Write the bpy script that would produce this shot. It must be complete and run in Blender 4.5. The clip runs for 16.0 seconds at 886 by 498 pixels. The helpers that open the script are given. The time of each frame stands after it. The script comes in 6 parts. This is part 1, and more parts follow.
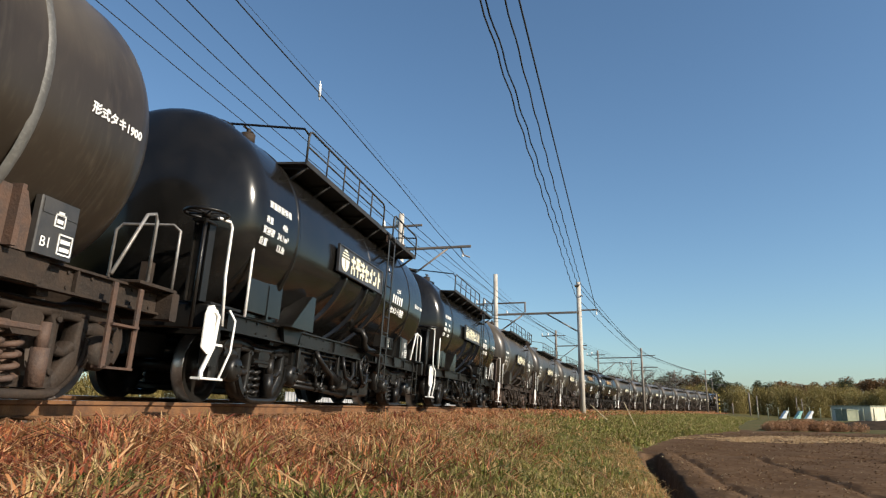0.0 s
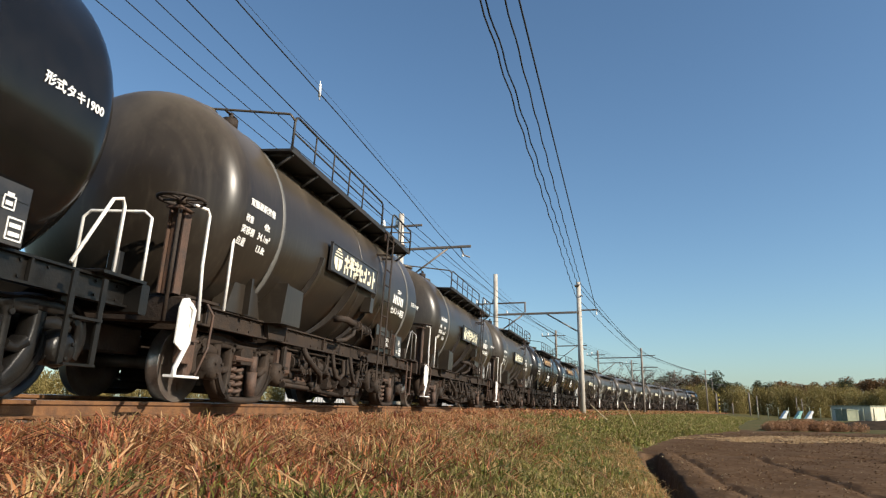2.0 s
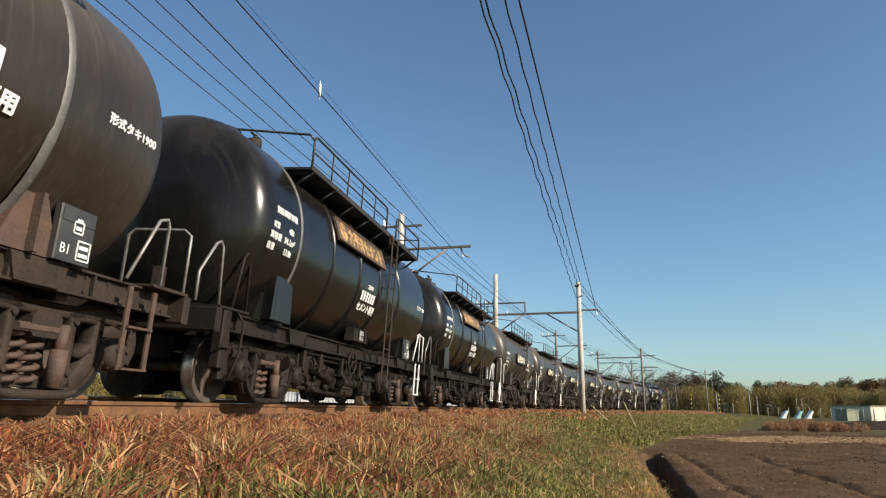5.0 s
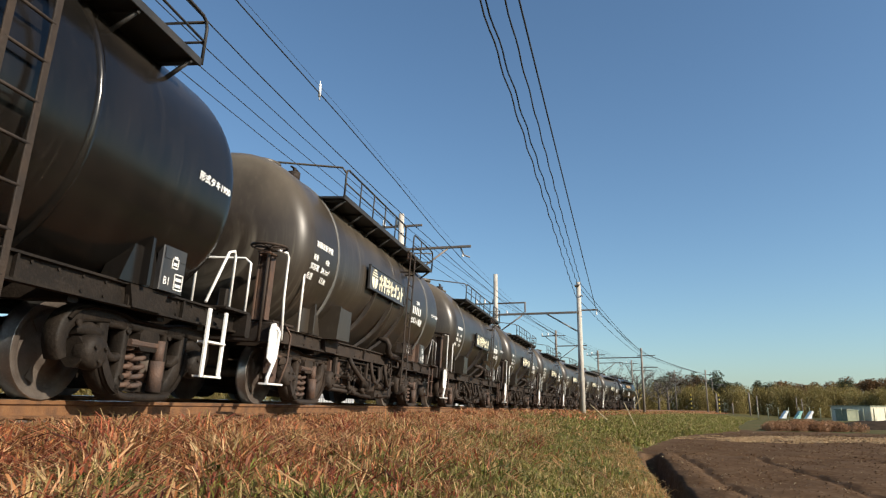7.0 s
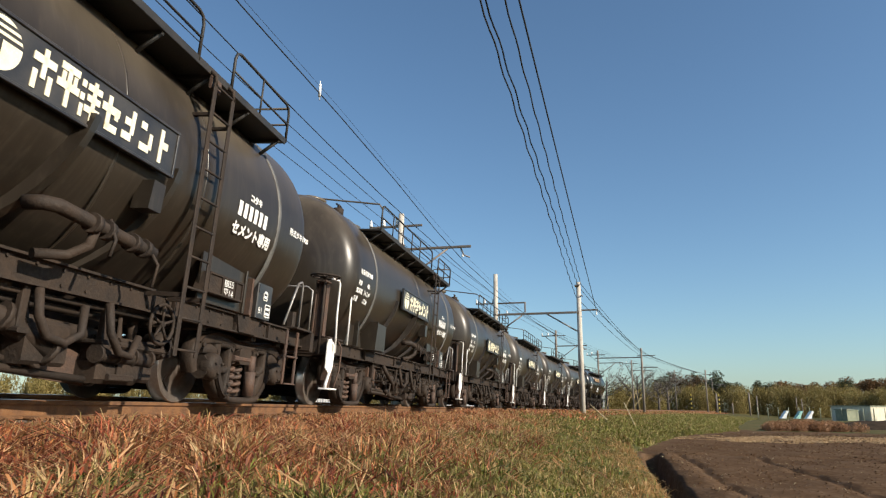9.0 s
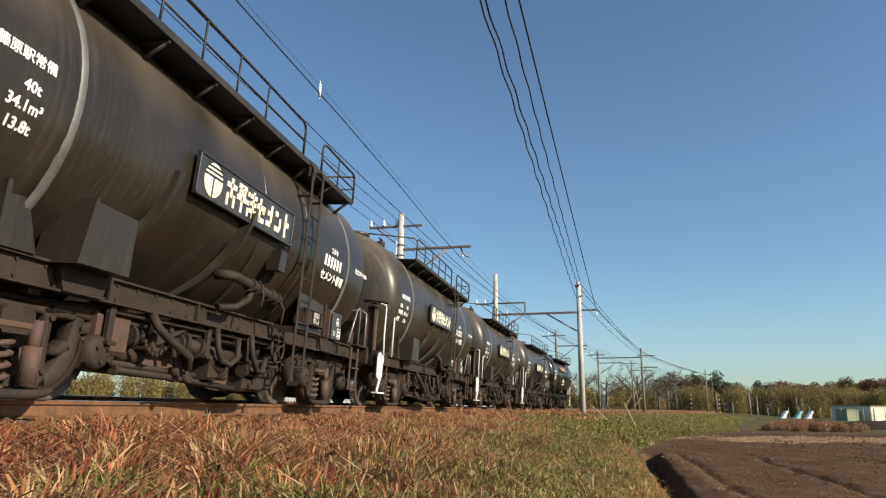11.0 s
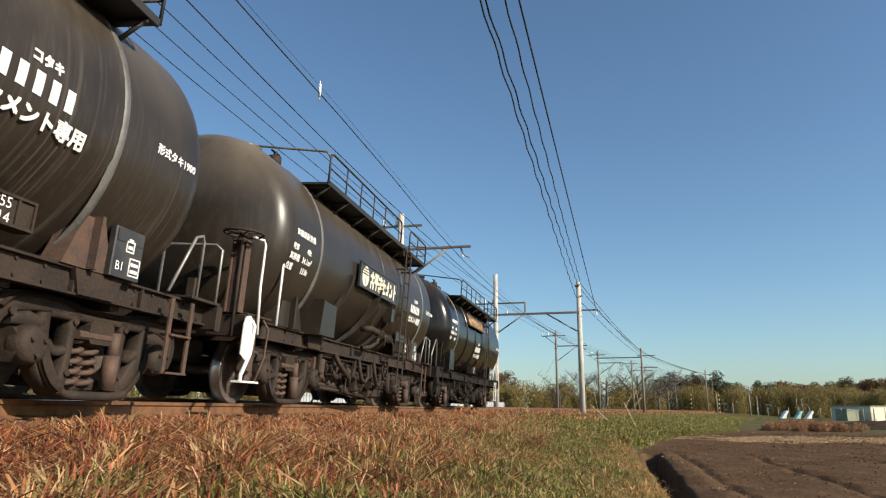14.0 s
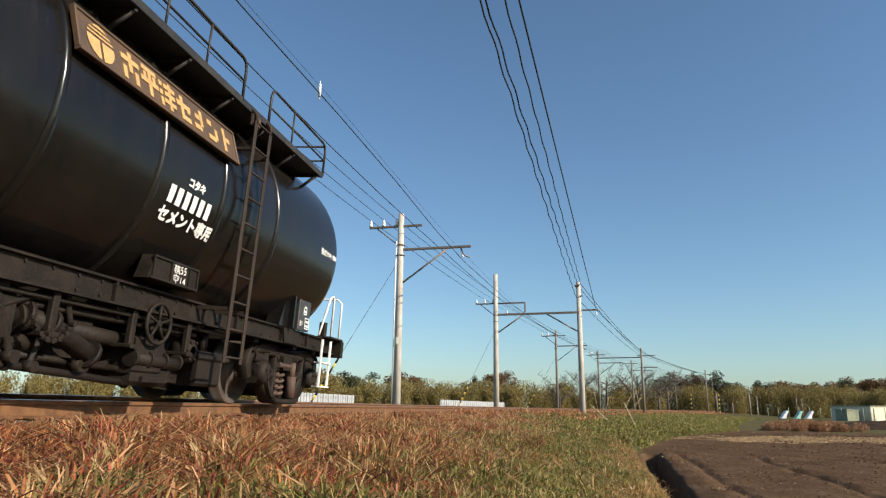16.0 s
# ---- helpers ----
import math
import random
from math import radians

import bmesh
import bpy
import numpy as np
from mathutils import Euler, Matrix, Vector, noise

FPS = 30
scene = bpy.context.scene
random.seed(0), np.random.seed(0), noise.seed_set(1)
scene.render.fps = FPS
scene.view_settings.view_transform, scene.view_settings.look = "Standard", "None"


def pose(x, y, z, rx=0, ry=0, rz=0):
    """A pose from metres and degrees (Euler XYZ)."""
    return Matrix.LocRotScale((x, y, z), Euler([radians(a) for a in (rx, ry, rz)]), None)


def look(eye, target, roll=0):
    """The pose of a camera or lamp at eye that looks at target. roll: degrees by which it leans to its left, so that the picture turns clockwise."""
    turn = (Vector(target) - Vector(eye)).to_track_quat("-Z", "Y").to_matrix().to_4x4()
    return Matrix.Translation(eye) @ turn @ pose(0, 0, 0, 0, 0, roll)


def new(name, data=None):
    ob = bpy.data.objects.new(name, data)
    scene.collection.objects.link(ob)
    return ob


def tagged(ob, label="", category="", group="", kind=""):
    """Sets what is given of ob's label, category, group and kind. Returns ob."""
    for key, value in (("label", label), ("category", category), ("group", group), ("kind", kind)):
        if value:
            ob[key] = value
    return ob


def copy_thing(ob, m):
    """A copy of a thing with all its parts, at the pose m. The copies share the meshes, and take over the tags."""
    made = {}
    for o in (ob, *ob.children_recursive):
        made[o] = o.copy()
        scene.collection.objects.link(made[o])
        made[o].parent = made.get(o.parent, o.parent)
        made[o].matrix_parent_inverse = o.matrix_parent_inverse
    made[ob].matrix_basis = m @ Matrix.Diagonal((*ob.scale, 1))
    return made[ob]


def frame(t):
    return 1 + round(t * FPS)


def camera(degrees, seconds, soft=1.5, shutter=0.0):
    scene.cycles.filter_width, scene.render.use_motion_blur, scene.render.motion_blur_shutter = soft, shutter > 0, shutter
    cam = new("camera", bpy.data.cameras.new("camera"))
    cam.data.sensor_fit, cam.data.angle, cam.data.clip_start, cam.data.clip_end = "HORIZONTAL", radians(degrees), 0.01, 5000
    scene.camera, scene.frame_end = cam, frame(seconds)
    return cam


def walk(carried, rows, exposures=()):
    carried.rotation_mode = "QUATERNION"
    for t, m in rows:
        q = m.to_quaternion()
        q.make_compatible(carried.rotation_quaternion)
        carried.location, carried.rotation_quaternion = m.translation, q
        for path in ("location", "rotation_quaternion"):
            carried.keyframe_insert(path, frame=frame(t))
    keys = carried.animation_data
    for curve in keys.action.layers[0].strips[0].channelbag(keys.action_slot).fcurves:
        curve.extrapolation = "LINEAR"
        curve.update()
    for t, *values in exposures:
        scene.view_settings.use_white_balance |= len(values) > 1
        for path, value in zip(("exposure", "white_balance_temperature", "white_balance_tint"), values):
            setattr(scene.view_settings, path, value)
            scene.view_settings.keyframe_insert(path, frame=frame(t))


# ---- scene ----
# ---- camera on its tripod ----
cam = camera(66.98, 16.0, soft=1.25)
CAM_POSE = pose(0, 0, -0.063, 90 + 13.366, 0, 0) @ pose(0, 0, 0, 0, 0, 0.665)
walk(cam, [(0.0, CAM_POSE), (16.0, CAM_POSE)])

# ---- light: low winter sun from the right, clear sky ----
SUN_AZ, SUN_EL = 120.0, 27.0
world = bpy.data.worlds.new("sky")
scene.world = world
world.use_nodes = True
wn = world.node_tree.nodes
sky = wn.new("ShaderNodeTexSky")
sky.sky_type = "NISHITA"
sky.sun_disc = False
sky.sun_elevation, sky.sun_rotation = radians(SUN_EL), radians(SUN_AZ)
sky.air_density, sky.dust_density, sky.ozone_density = 1.0, 0.8, 2.8
wn["Background"].inputs[1].default_value = 0.098
tint = wn.new("ShaderNodeMix")
tint.data_type, tint.blend_type = "RGBA", "MULTIPLY"
tint.inputs[0].default_value, tint.inputs[7].default_value = 1.0, (0.88, 1.0, 1.02, 1)
world.node_tree.links.new(sky.outputs[0], tint.inputs[6])
world.node_tree.links.new(tint.outputs[2], wn["Background"].inputs[0])
sun = new("sun", bpy.data.lights.new("sun", "SUN"))
sun.data.energy, sun.data.angle, sun.data.color = 5.0, radians(0.53), (1.0, 0.89, 0.74)
a, e = radians(SUN_AZ), radians(SUN_EL)
sun.matrix_world = look((math.sin(a) * math.cos(e) * 60, math.cos(a) * math.cos(e) * 60, math.sin(e) * 60), (0, 0, 0))
scene.view_settings.exposure = 0.55

# ---- the line of the track: a curve to the right, canted ----
WAGON_LEN, CANT = 10.422, 0.0578
S = np.arange(-220, 420, 0.1)
kappa = np.interp(S, [-60, -20, -8, 10.27, 30.85, 60, 100, 140, 200, 300], [0, 0.0015, 0.0044, 0.0044, 0.00217, 0.00408, 0.00175, 0.00165, 0.00196, 0.0])
turn = np.concatenate([[0], np.cumsum((kappa[1:] + kappa[:-1]) * 0.05)])
HEAD = 0.15828 + turn - np.interp(0, S, turn)
TX = np.concatenate([[0], np.cumsum((np.sin(HEAD[1:]) + np.sin(HEAD[:-1])) * 0.05)])
TY = np.concatenate([[0], np.cumsum((np.cos(HEAD[1:]) + np.cos(HEAD[:-1])) * 0.05)])
TX += -4.985 * math.cos(0.15828) - np.interp(0, S, TX)
TY += 4.985 * math.sin(0.15828) - np.interp(0, S, TY)


def on_track(s, l=0.0, z=0.0, cant=0.0):
    """The place s metres along the line, l metres to its right, z above the rails."""
    l, z = l * math.cos(cant) + z * math.sin(cant), z * math.cos(cant) - l * math.sin(cant)
    h = float(np.interp(s, S, HEAD))
    return Vector((float(np.interp(s, S, TX)) + l * math.cos(h), float(np.interp(s, S, TY)) - l * math.sin(h), z))


def track_pose(s, l=0.0, z=0.0, cant=0.0):
    """x along the line away from the camera, y to its left."""
    p = on_track(s, l, z, 0)
    return pose(p.x, p.y, p.z, math.degrees(cant), 0, 90 - math.degrees(float(np.interp(s, S, HEAD))))


def run(t):
    """How far the train has come at t seconds."""
    return -1.3827 + 10.8658 * t - 0.2025 * t * t / 2 + 0.005145 * t ** 3 / 6


# ---- meshes ----
class Shape:
    def __init__(self):
        self.v, self.f, self.sm, self.mi = [], [], [], []

    def add(self, v, f, smooth=False, mi=0):
        o = len(self.v)
        self.v += [tuple(p) for p in v]
        self.f += [tuple(i + o for i in q) for q in f]
        self.sm += [smooth] * len(f)
        self.mi += [mi] * len(f)
        return self

    def box(self, x0, x1, y0, y1, z0, z1, c=0.0, m=None, mi=0):
        """A box; c chamfers the edges that run along its longest side."""
        d = (x1 - x0, y1 - y0, z1 - z0)
        ax = d.index(max(d))
        b, t = [(x0, x1), (y0, y1), (z0, z1)], []
        u, w = [(1, 2), (2, 0), (0, 1)][ax]
        (u0, u1), (w0, w1) = b[u], b[w]
        c = min(c, 0.45 * min(u1 - u0, w1 - w0))
        ring = [(u0 + c, w0), (u1 - c, w0), (u1, w0 + c), (u1, w1 - c), (u1 - c, w1), (u0 + c, w1), (u0, w1 - c), (u0, w0 + c)] if c > 0 else [(u0, w0), (u1, w0), (u1, w1), (u0, w1)]
        n = len(ring)
        for e in b[ax]:
            for p in ring:
                q = [0, 0, 0]
                q[ax], q[u], q[w] = e, p[0], p[1]
                t.append(Vector(q) if m is None else m @ Vector(q))
        f = [(i, (i + 1) % n, n + (i + 1) % n, n + i) for i in range(n)] + [tuple(range(n - 1, -1, -1)), tuple(range(n, 2 * n))]
        return self.add(t, f, False, mi)

    def tube(self, pts, r, n=8, smooth=True, closed=False, mi=0):
        pts = [Vector(p) for p in pts]
        k, rings = len(pts), []
        up = None
        for i, p in enumerate(pts):
            d = (pts[(i + 1) % k if closed else min(i + 1, k - 1)] - pts[(i - 1) % k if closed else max(i - 1, 0)]).normalized()
            if up is None:
                up = Vector((0, 0, 1)) if abs(d.z) < 0.9 else Vector((1, 0, 0))
            a = d.cross(up).normalized()
            up = a.cross(d).normalized()
            rr = r[i] if isinstance(r, (list, tuple)) else r
            rings += [p + (a * math.cos(j * 2 * math.pi / n) + up * math.sin(j * 2 * math.pi / n)) * rr for j in range(n)]
        f = []
        for i in range(k if closed else k - 1):
            b = (i + 1) % k
            f += [(i * n + j, i * n + (j + 1) % n, b * n + (j + 1) % n, b * n + j) for j in range(n)]
        self.add(rings, f, smooth, mi)
        if not closed:
            o = len(self.v) - k * n
            self.f += [tuple(o + j for j in range(n - 1, -1, -1)), tuple(o + (k - 1) * n + j for j in range(n))]
            self.sm += [False, False]
            self.mi += [mi, mi]
        return self

    def along(self, poly, x0, x1):
        """A polygon in y, z pushed along x."""
        n = len(poly)
        v = [(x, y, z) for x in (x0, x1) for y, z in poly]
        return self.add(v, [(i, (i + 1) % n, n + (i + 1) % n, n + i) for i in range(n)] + [tuple(range(n - 1, -1, -1)), tuple(range(n, 2 * n))])

    def cyl(self, p0, p1, r, n=16, mi=0):
        return self.tube([p0, p1], r, n, True, False, mi)

    def lathe(self, prof, n=24, m=None, smooth=True, mi=0):
        """prof: (distance along y, radius), turned round the y axis."""
        v = []
        for y, r in prof:
            for j in range(n):
                q = Vector((r * math.cos(2 * math.pi * j / n), y, r * math.sin(2 * math.pi * j / n)))
                v.append(q if m is None else m @ q)
        f = []
        for i in range(len(prof) - 1):
            f += [(i * n + j, (i + 1) * n + j, (i + 1) * n + (j + 1) % n, i * n + (j + 1) % n) for j in range(n)]
        return self.add(v, f, smooth, mi)

    def prism(self, poly, y0, y1, m=None, mi=0):
        """A polygon in x, z pushed from y0 to y1."""
        n = len(poly)
        v = [Vector((x, y, z)) for y in (y0, y1) for x, z in poly]
        if m is not None:
            v = [m @ p for p in v]
        f = [(i, n + i, n + (i + 1) % n, (i + 1) % n) for i in range(n)] + [tuple(range(n)), tuple(range(2 * n - 1, n - 1, -1))]
        return self.add(v, f, False, mi)

    def mesh(self, name, *mats):
        me = bpy.data.meshes.new(name)
        me.from_pydata(self.v, [], self.f)
        me.polygons.foreach_set("use_smooth", self.sm)
        me.polygons.foreach_set("material_index", self.mi)
        for m in mats:
            me.materials.append(m)
        me.update()
        return me


def part(name, shape, material, parent, label=""):
    ob = new(name, shape if isinstance(shape, bpy.types.Mesh) else shape.mesh(name, material))
    ob.parent = parent
    return tagged(ob, label)


def thing(name, shape, material, label, category, group="", kind=""):
    return tagged(new(name, shape.mesh(name, material) if shape else None), label, category, group, kind)


# ---- materials ----
def mat(name, base, rough=0.7, metal=0.0, second=None, scale=3.0, third=None, fine=40.0, bump=0.15, low=0.4, high=0.65, stretch=(1, 1, 1), spec=0.5, rvar=0.12, dust=None, streak=None):
    """Base colour broken by a broad stain (second) and a fine grain (third), with relief."""
    m = bpy.data.materials.new(name)
    m.use_nodes = True
    nt, nd = m.node_tree, m.node_tree.nodes
    b = nd["Principled BSDF"]
    co, info, off, mp = nd.new("ShaderNodeTexCoord"), nd.new("ShaderNodeObjectInfo"), nd.new("ShaderNodeVectorMath"), nd.new("ShaderNodeMapping")
    off.operation = "MULTIPLY_ADD"
    comb = nd.new("ShaderNodeCombineXYZ")
    for i in range(3):
        nt.links.new(info.outputs["Random"], comb.inputs[i])
    off.inputs[1].default_value = (17, 23, 31)
    nt.links.new(comb.outputs[0], off.inputs[0])
    nt.links.new(co.outputs["Object"], off.inputs[2])
    mp.inputs["Scale"].default_value = stretch
    nt.links.new(off.outputs[0], mp.inputs[0])
    n1, n2 = nd.new("ShaderNodeTexNoise"), nd.new("ShaderNodeTexNoise")
    n1.inputs["Scale"].default_value, n1.inputs["Detail"].default_value, n1.inputs["Roughness"].default_value = scale, 5, 0.6
    n2.inputs["Scale"].default_value, n2.inputs["Detail"].default_value = fine, 3
    for n in (n1, n2):
        nt.links.new(mp.outputs[0], n.inputs["Vector"])
    second = second or tuple(c * 0.75 for c in base)
    third = third or tuple(min(1, c * 1.25 + 0.01) for c in base)
    r1, r2 = nd.new("ShaderNodeMapRange"), nd.new("ShaderNodeMapRange")
    r1.inputs[1].default_value, r1.inputs[2].default_value = low, high
    r2.inputs[1].default_value, r2.inputs[2].default_value, r2.inputs[4].default_value = 0.52, 0.8, 0.7
    nt.links.new(n1.outputs[0], r1.inputs[0])
    nt.links.new(n2.outputs[0], r2.inputs[0])
    x1, x2 = nd.new("ShaderNodeMix"), nd.new("ShaderNodeMix")
    for x in (x1, x2):
        x.data_type = "RGBA"
    x1.inputs[6].default_value, x1.inputs[7].default_value = (*base, 1), (*second, 1)
    x2.inputs[7].default_value = (*third, 1)
    nt.links.new(r1.outputs[0], x1.inputs[0])
    nt.links.new(r2.outputs[0], x2.inputs[0])
    nt.links.new(x1.outputs[2], x2.inputs[6])
    out = x2.outputs[2]
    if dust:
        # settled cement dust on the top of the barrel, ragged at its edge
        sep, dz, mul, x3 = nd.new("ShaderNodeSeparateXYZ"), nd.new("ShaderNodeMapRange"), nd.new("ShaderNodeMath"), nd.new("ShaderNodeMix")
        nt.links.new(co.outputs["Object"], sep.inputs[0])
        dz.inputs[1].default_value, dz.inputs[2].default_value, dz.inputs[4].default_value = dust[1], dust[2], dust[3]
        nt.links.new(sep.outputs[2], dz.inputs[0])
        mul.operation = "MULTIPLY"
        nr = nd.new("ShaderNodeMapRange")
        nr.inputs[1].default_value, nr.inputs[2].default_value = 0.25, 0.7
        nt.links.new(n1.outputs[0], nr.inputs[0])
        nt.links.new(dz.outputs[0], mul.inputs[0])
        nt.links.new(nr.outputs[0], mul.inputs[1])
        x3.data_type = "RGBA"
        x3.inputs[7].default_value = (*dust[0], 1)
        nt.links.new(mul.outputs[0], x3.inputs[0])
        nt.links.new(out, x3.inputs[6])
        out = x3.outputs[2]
    if streak:
        # pale cement runs that follow the girth of the barrel, in broken patches
        ms, n3, n4, r3, r4, mu, x4 = nd.new("ShaderNodeMapping"), nd.new("ShaderNodeTexNoise"), nd.new("ShaderNodeTexNoise"), nd.new("ShaderNodeMapRange"), nd.new("ShaderNodeMapRange"), nd.new("ShaderNodeMath"), nd.new("ShaderNodeMix")
        ms.inputs["Scale"].default_value = (16, 0.35, 0.35)
        nt.links.new(off.outputs[0], ms.inputs[0])
        nt.links.new(ms.outputs[0], n3.inputs["Vector"])
        nt.links.new(off.outputs[0], n4.inputs["Vector"])
        n3.inputs["Scale"].default_value, n3.inputs["Detail"].default_value = 1.6, 4
        n4.inputs["Scale"].default_value, n4.inputs["Detail"].default_value = 0.9, 2
        r3.inputs[1].default_value, r3.inputs[2].default_value = 0.52, 0.72
        r4.inputs[1].default_value, r4.inputs[2].default_value, r4.inputs[4].default_value = 0.45, 0.68, streak[1]
        nt.links.new(n3.outputs[0], r3.inputs[0])
        nt.links.new(n4.outputs[0], r4.inputs[0])
        mu.operation = "MULTIPLY"
        nt.links.new(r3.outputs[0], mu.inputs[0])
        nt.links.new(r4.outputs[0], mu.inputs[1])
        x4.data_type = "RGBA"
        x4.inputs[7].default_value = (*streak[0], 1)
        nt.links.new(mu.outputs[0], x4.inputs[0])
        nt.links.new(out, x4.inputs[6])
        out = x4.outputs[2]
    nt.links.new(out, b.inputs["Base Color"])
    rr = nd.new("ShaderNodeMapRange")
    rr.inputs[3].default_value, rr.inputs[4].default_value = max(0.02, rough - rvar), min(1, rough + rvar)
    nt.links.new(n1.outputs[0], rr.inputs[0])
    nt.links.new(rr.outputs[0], b.inputs["Roughness"])
    b.inputs["Metallic"].default_value = metal
    b.inputs["Specular IOR Level"].default_value = spec
    if bump:
        bp = nd.new("ShaderNodeBump")
        bp.inputs["Strength"].default_value, bp.inputs["Distance"].default_value = bump, 0.02
        nt.links.new(n2.outputs[0], bp.inputs["Height"])
        nt.links.new(bp.outputs[0], b.inputs["Normal"])
    return m


def blades(name, stops, rough=0.6):
    """Leaves and blades: one colour a piece out of a row of colours, a little light coming through."""
    m = bpy.data.materials.new(name)
    m.use_nodes = True
    nt, nd = m.node_tree, m.node_tree.nodes
    b = nd["Principled BSDF"]
    g, ramp = nd.new("ShaderNodeNewGeometry"), nd.new("ShaderNodeValToRGB")
    ramp.color_ramp.interpolation = "LINEAR"
    while len(ramp.color_ramp.elements) < len(stops):
        ramp.color_ramp.elements.new(0.5)
    for i, c in enumerate(stops):
        ramp.color_ramp.elements[i].position = i / (len(stops) - 1)
        ramp.color_ramp.elements[i].color = (*c, 1)
    nt.links.new(g.outputs["Random Per Island"], ramp.inputs[0])
    nt.links.new(ramp.outputs[0], b.inputs["Base Color"])
    b.inputs["Roughness"].default_value = rough
    b.inputs["Specular IOR Level"].default_value = 0.25
    tr, mx = nd.new("ShaderNodeBsdfTranslucent"), nd.new("ShaderNodeMixShader")
    nt.links.new(ramp.outputs[0], tr.inputs[0])
    mx.inputs[0].default_value = 0.3
    nt.links.new(b.outputs[0], mx.inputs[1])
    nt.links.new(tr.outputs[0], mx.inputs[2])
    nt.links.new(mx.outputs[0], nd["Material Output"].inputs[0])
    return m


GLOSS_BLACK = mat("gloss_black_paint", (0.006, 0.0058, 0.0055), 0.17, second=(0.011, 0.010, 0.009), third=(0.018, 0.015, 0.012), fine=90, bump=0.02, rvar=0.05, spec=0.36)
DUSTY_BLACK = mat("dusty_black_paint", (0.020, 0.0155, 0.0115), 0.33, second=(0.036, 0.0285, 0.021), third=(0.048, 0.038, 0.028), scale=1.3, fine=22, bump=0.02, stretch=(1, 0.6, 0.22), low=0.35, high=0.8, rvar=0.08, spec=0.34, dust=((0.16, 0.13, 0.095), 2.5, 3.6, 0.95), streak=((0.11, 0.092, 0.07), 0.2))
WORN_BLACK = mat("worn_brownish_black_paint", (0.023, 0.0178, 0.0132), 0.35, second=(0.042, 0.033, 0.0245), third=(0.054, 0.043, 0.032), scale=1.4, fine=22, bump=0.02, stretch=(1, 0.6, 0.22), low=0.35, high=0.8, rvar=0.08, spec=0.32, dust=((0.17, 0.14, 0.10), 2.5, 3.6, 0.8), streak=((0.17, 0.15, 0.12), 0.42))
WALK_BLACK = mat("grimy_walkway_paint", (0.016, 0.015, 0.014), 0.6, second=(0.03, 0.025, 0.02), scale=4, fine=40, bump=0.1)
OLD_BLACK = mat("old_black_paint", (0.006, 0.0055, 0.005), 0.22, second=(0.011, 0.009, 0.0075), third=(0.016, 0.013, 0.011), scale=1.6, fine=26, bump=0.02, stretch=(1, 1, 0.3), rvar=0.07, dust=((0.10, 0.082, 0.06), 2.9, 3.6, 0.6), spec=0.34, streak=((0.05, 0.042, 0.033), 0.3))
UNDER_CLEAN = mat("black_underframe", (0.0075, 0.007, 0.0065), 0.35, second=(0.014, 0.012, 0.010), scale=5, fine=60, bump=0.1, spec=0.3)
UNDER_DARK = mat("oily_dark_underframe", (0.013, 0.0102, 0.008), 0.6, second=(0.022, 0.0165, 0.0125), third=(0.034, 0.026, 0.02), scale=5, fine=40, bump=0.25, spec=0.16)
UNDER_RUST = mat("dusty_rusty_underframe", (0.021, 0.0152, 0.0115), 0.75, second=(0.037, 0.024, 0.016), third=(0.05, 0.036, 0.027), scale=4, fine=35, bump=0.3, spec=0.3)
RUST_BROWN = mat("rusty_brown_steel", (0.08, 0.043, 0.027), 0.75, second=(0.046, 0.031, 0.025), third=(0.11, 0.068, 0.045), scale=6, fine=50, bump=0.3)
GREY_SEAM = mat("worn_weld_seam", (0.12, 0.115, 0.105), 0.55, second=(0.05, 0.048, 0.044), scale=2.5, fine=30, low=0.35, high=0.7)
WHITE_PAINT = mat("white_paint", (0.78, 0.77, 0.74), 0.45, second=(0.62, 0.58, 0.5), scale=8, fine=60, bump=0.05, low=0.5, high=0.75)
LETTER_WHITE = mat("white_lettering", (0.8, 0.79, 0.76), 0.5, second=(0.66, 0.64, 0.6), scale=9, fine=70, bump=0.0)
SIGN_CREAM = mat("cream_sign_lettering", (0.83, 0.77, 0.58), 0.45, second=(0.74, 0.66, 0.45), scale=6, fine=60, bump=0.0)
SIGN_GOLD = mat("faded_gold_lettering", (0.50, 0.31, 0.12), 0.5, second=(0.4, 0.24, 0.1), scale=6, fine=60, bump=0.0)
SIGN_DARK = mat("dark_sign_board", (0.022, 0.021, 0.022), 0.35, second=(0.05, 0.045, 0.04), scale=3, fine=40, bump=0.05)
SIGN_BROWN = mat("brown_sign_board", (0.10, 0.058, 0.03), 0.5, second=(0.06, 0.04, 0.028), scale=3, fine=40, bump=0.05)
STEEL_RAIL = mat("rusty_rail_side", (0.165, 0.075, 0.027), 0.85, second=(0.09, 0.042, 0.02), third=(0.17, 0.09, 0.045), scale=7, fine=60, bump=0.3, stretch=(1, 1, 1))
RAIL_TOP = mat("polished_rail_head", (0.42, 0.41, 0.40), 0.3, 1.0, second=(0.3, 0.27, 0.24), scale=6, fine=60, bump=0.02)
WHEEL_STEEL = mat("wheel_steel", (0.11, 0.09, 0.075), 0.6, 0.3, second=(0.065, 0.05, 0.042), scale=5, fine=40, bump=0.15)
TREAD_STEEL = mat("worn_tread", (0.35, 0.34, 0.33), 0.35, 1.0, bump=0.02)
GALV = mat("galvanised_pipe", (0.27, 0.26, 0.25), 0.45, 0.4, second=(0.17, 0.15, 0.13), scale=10)
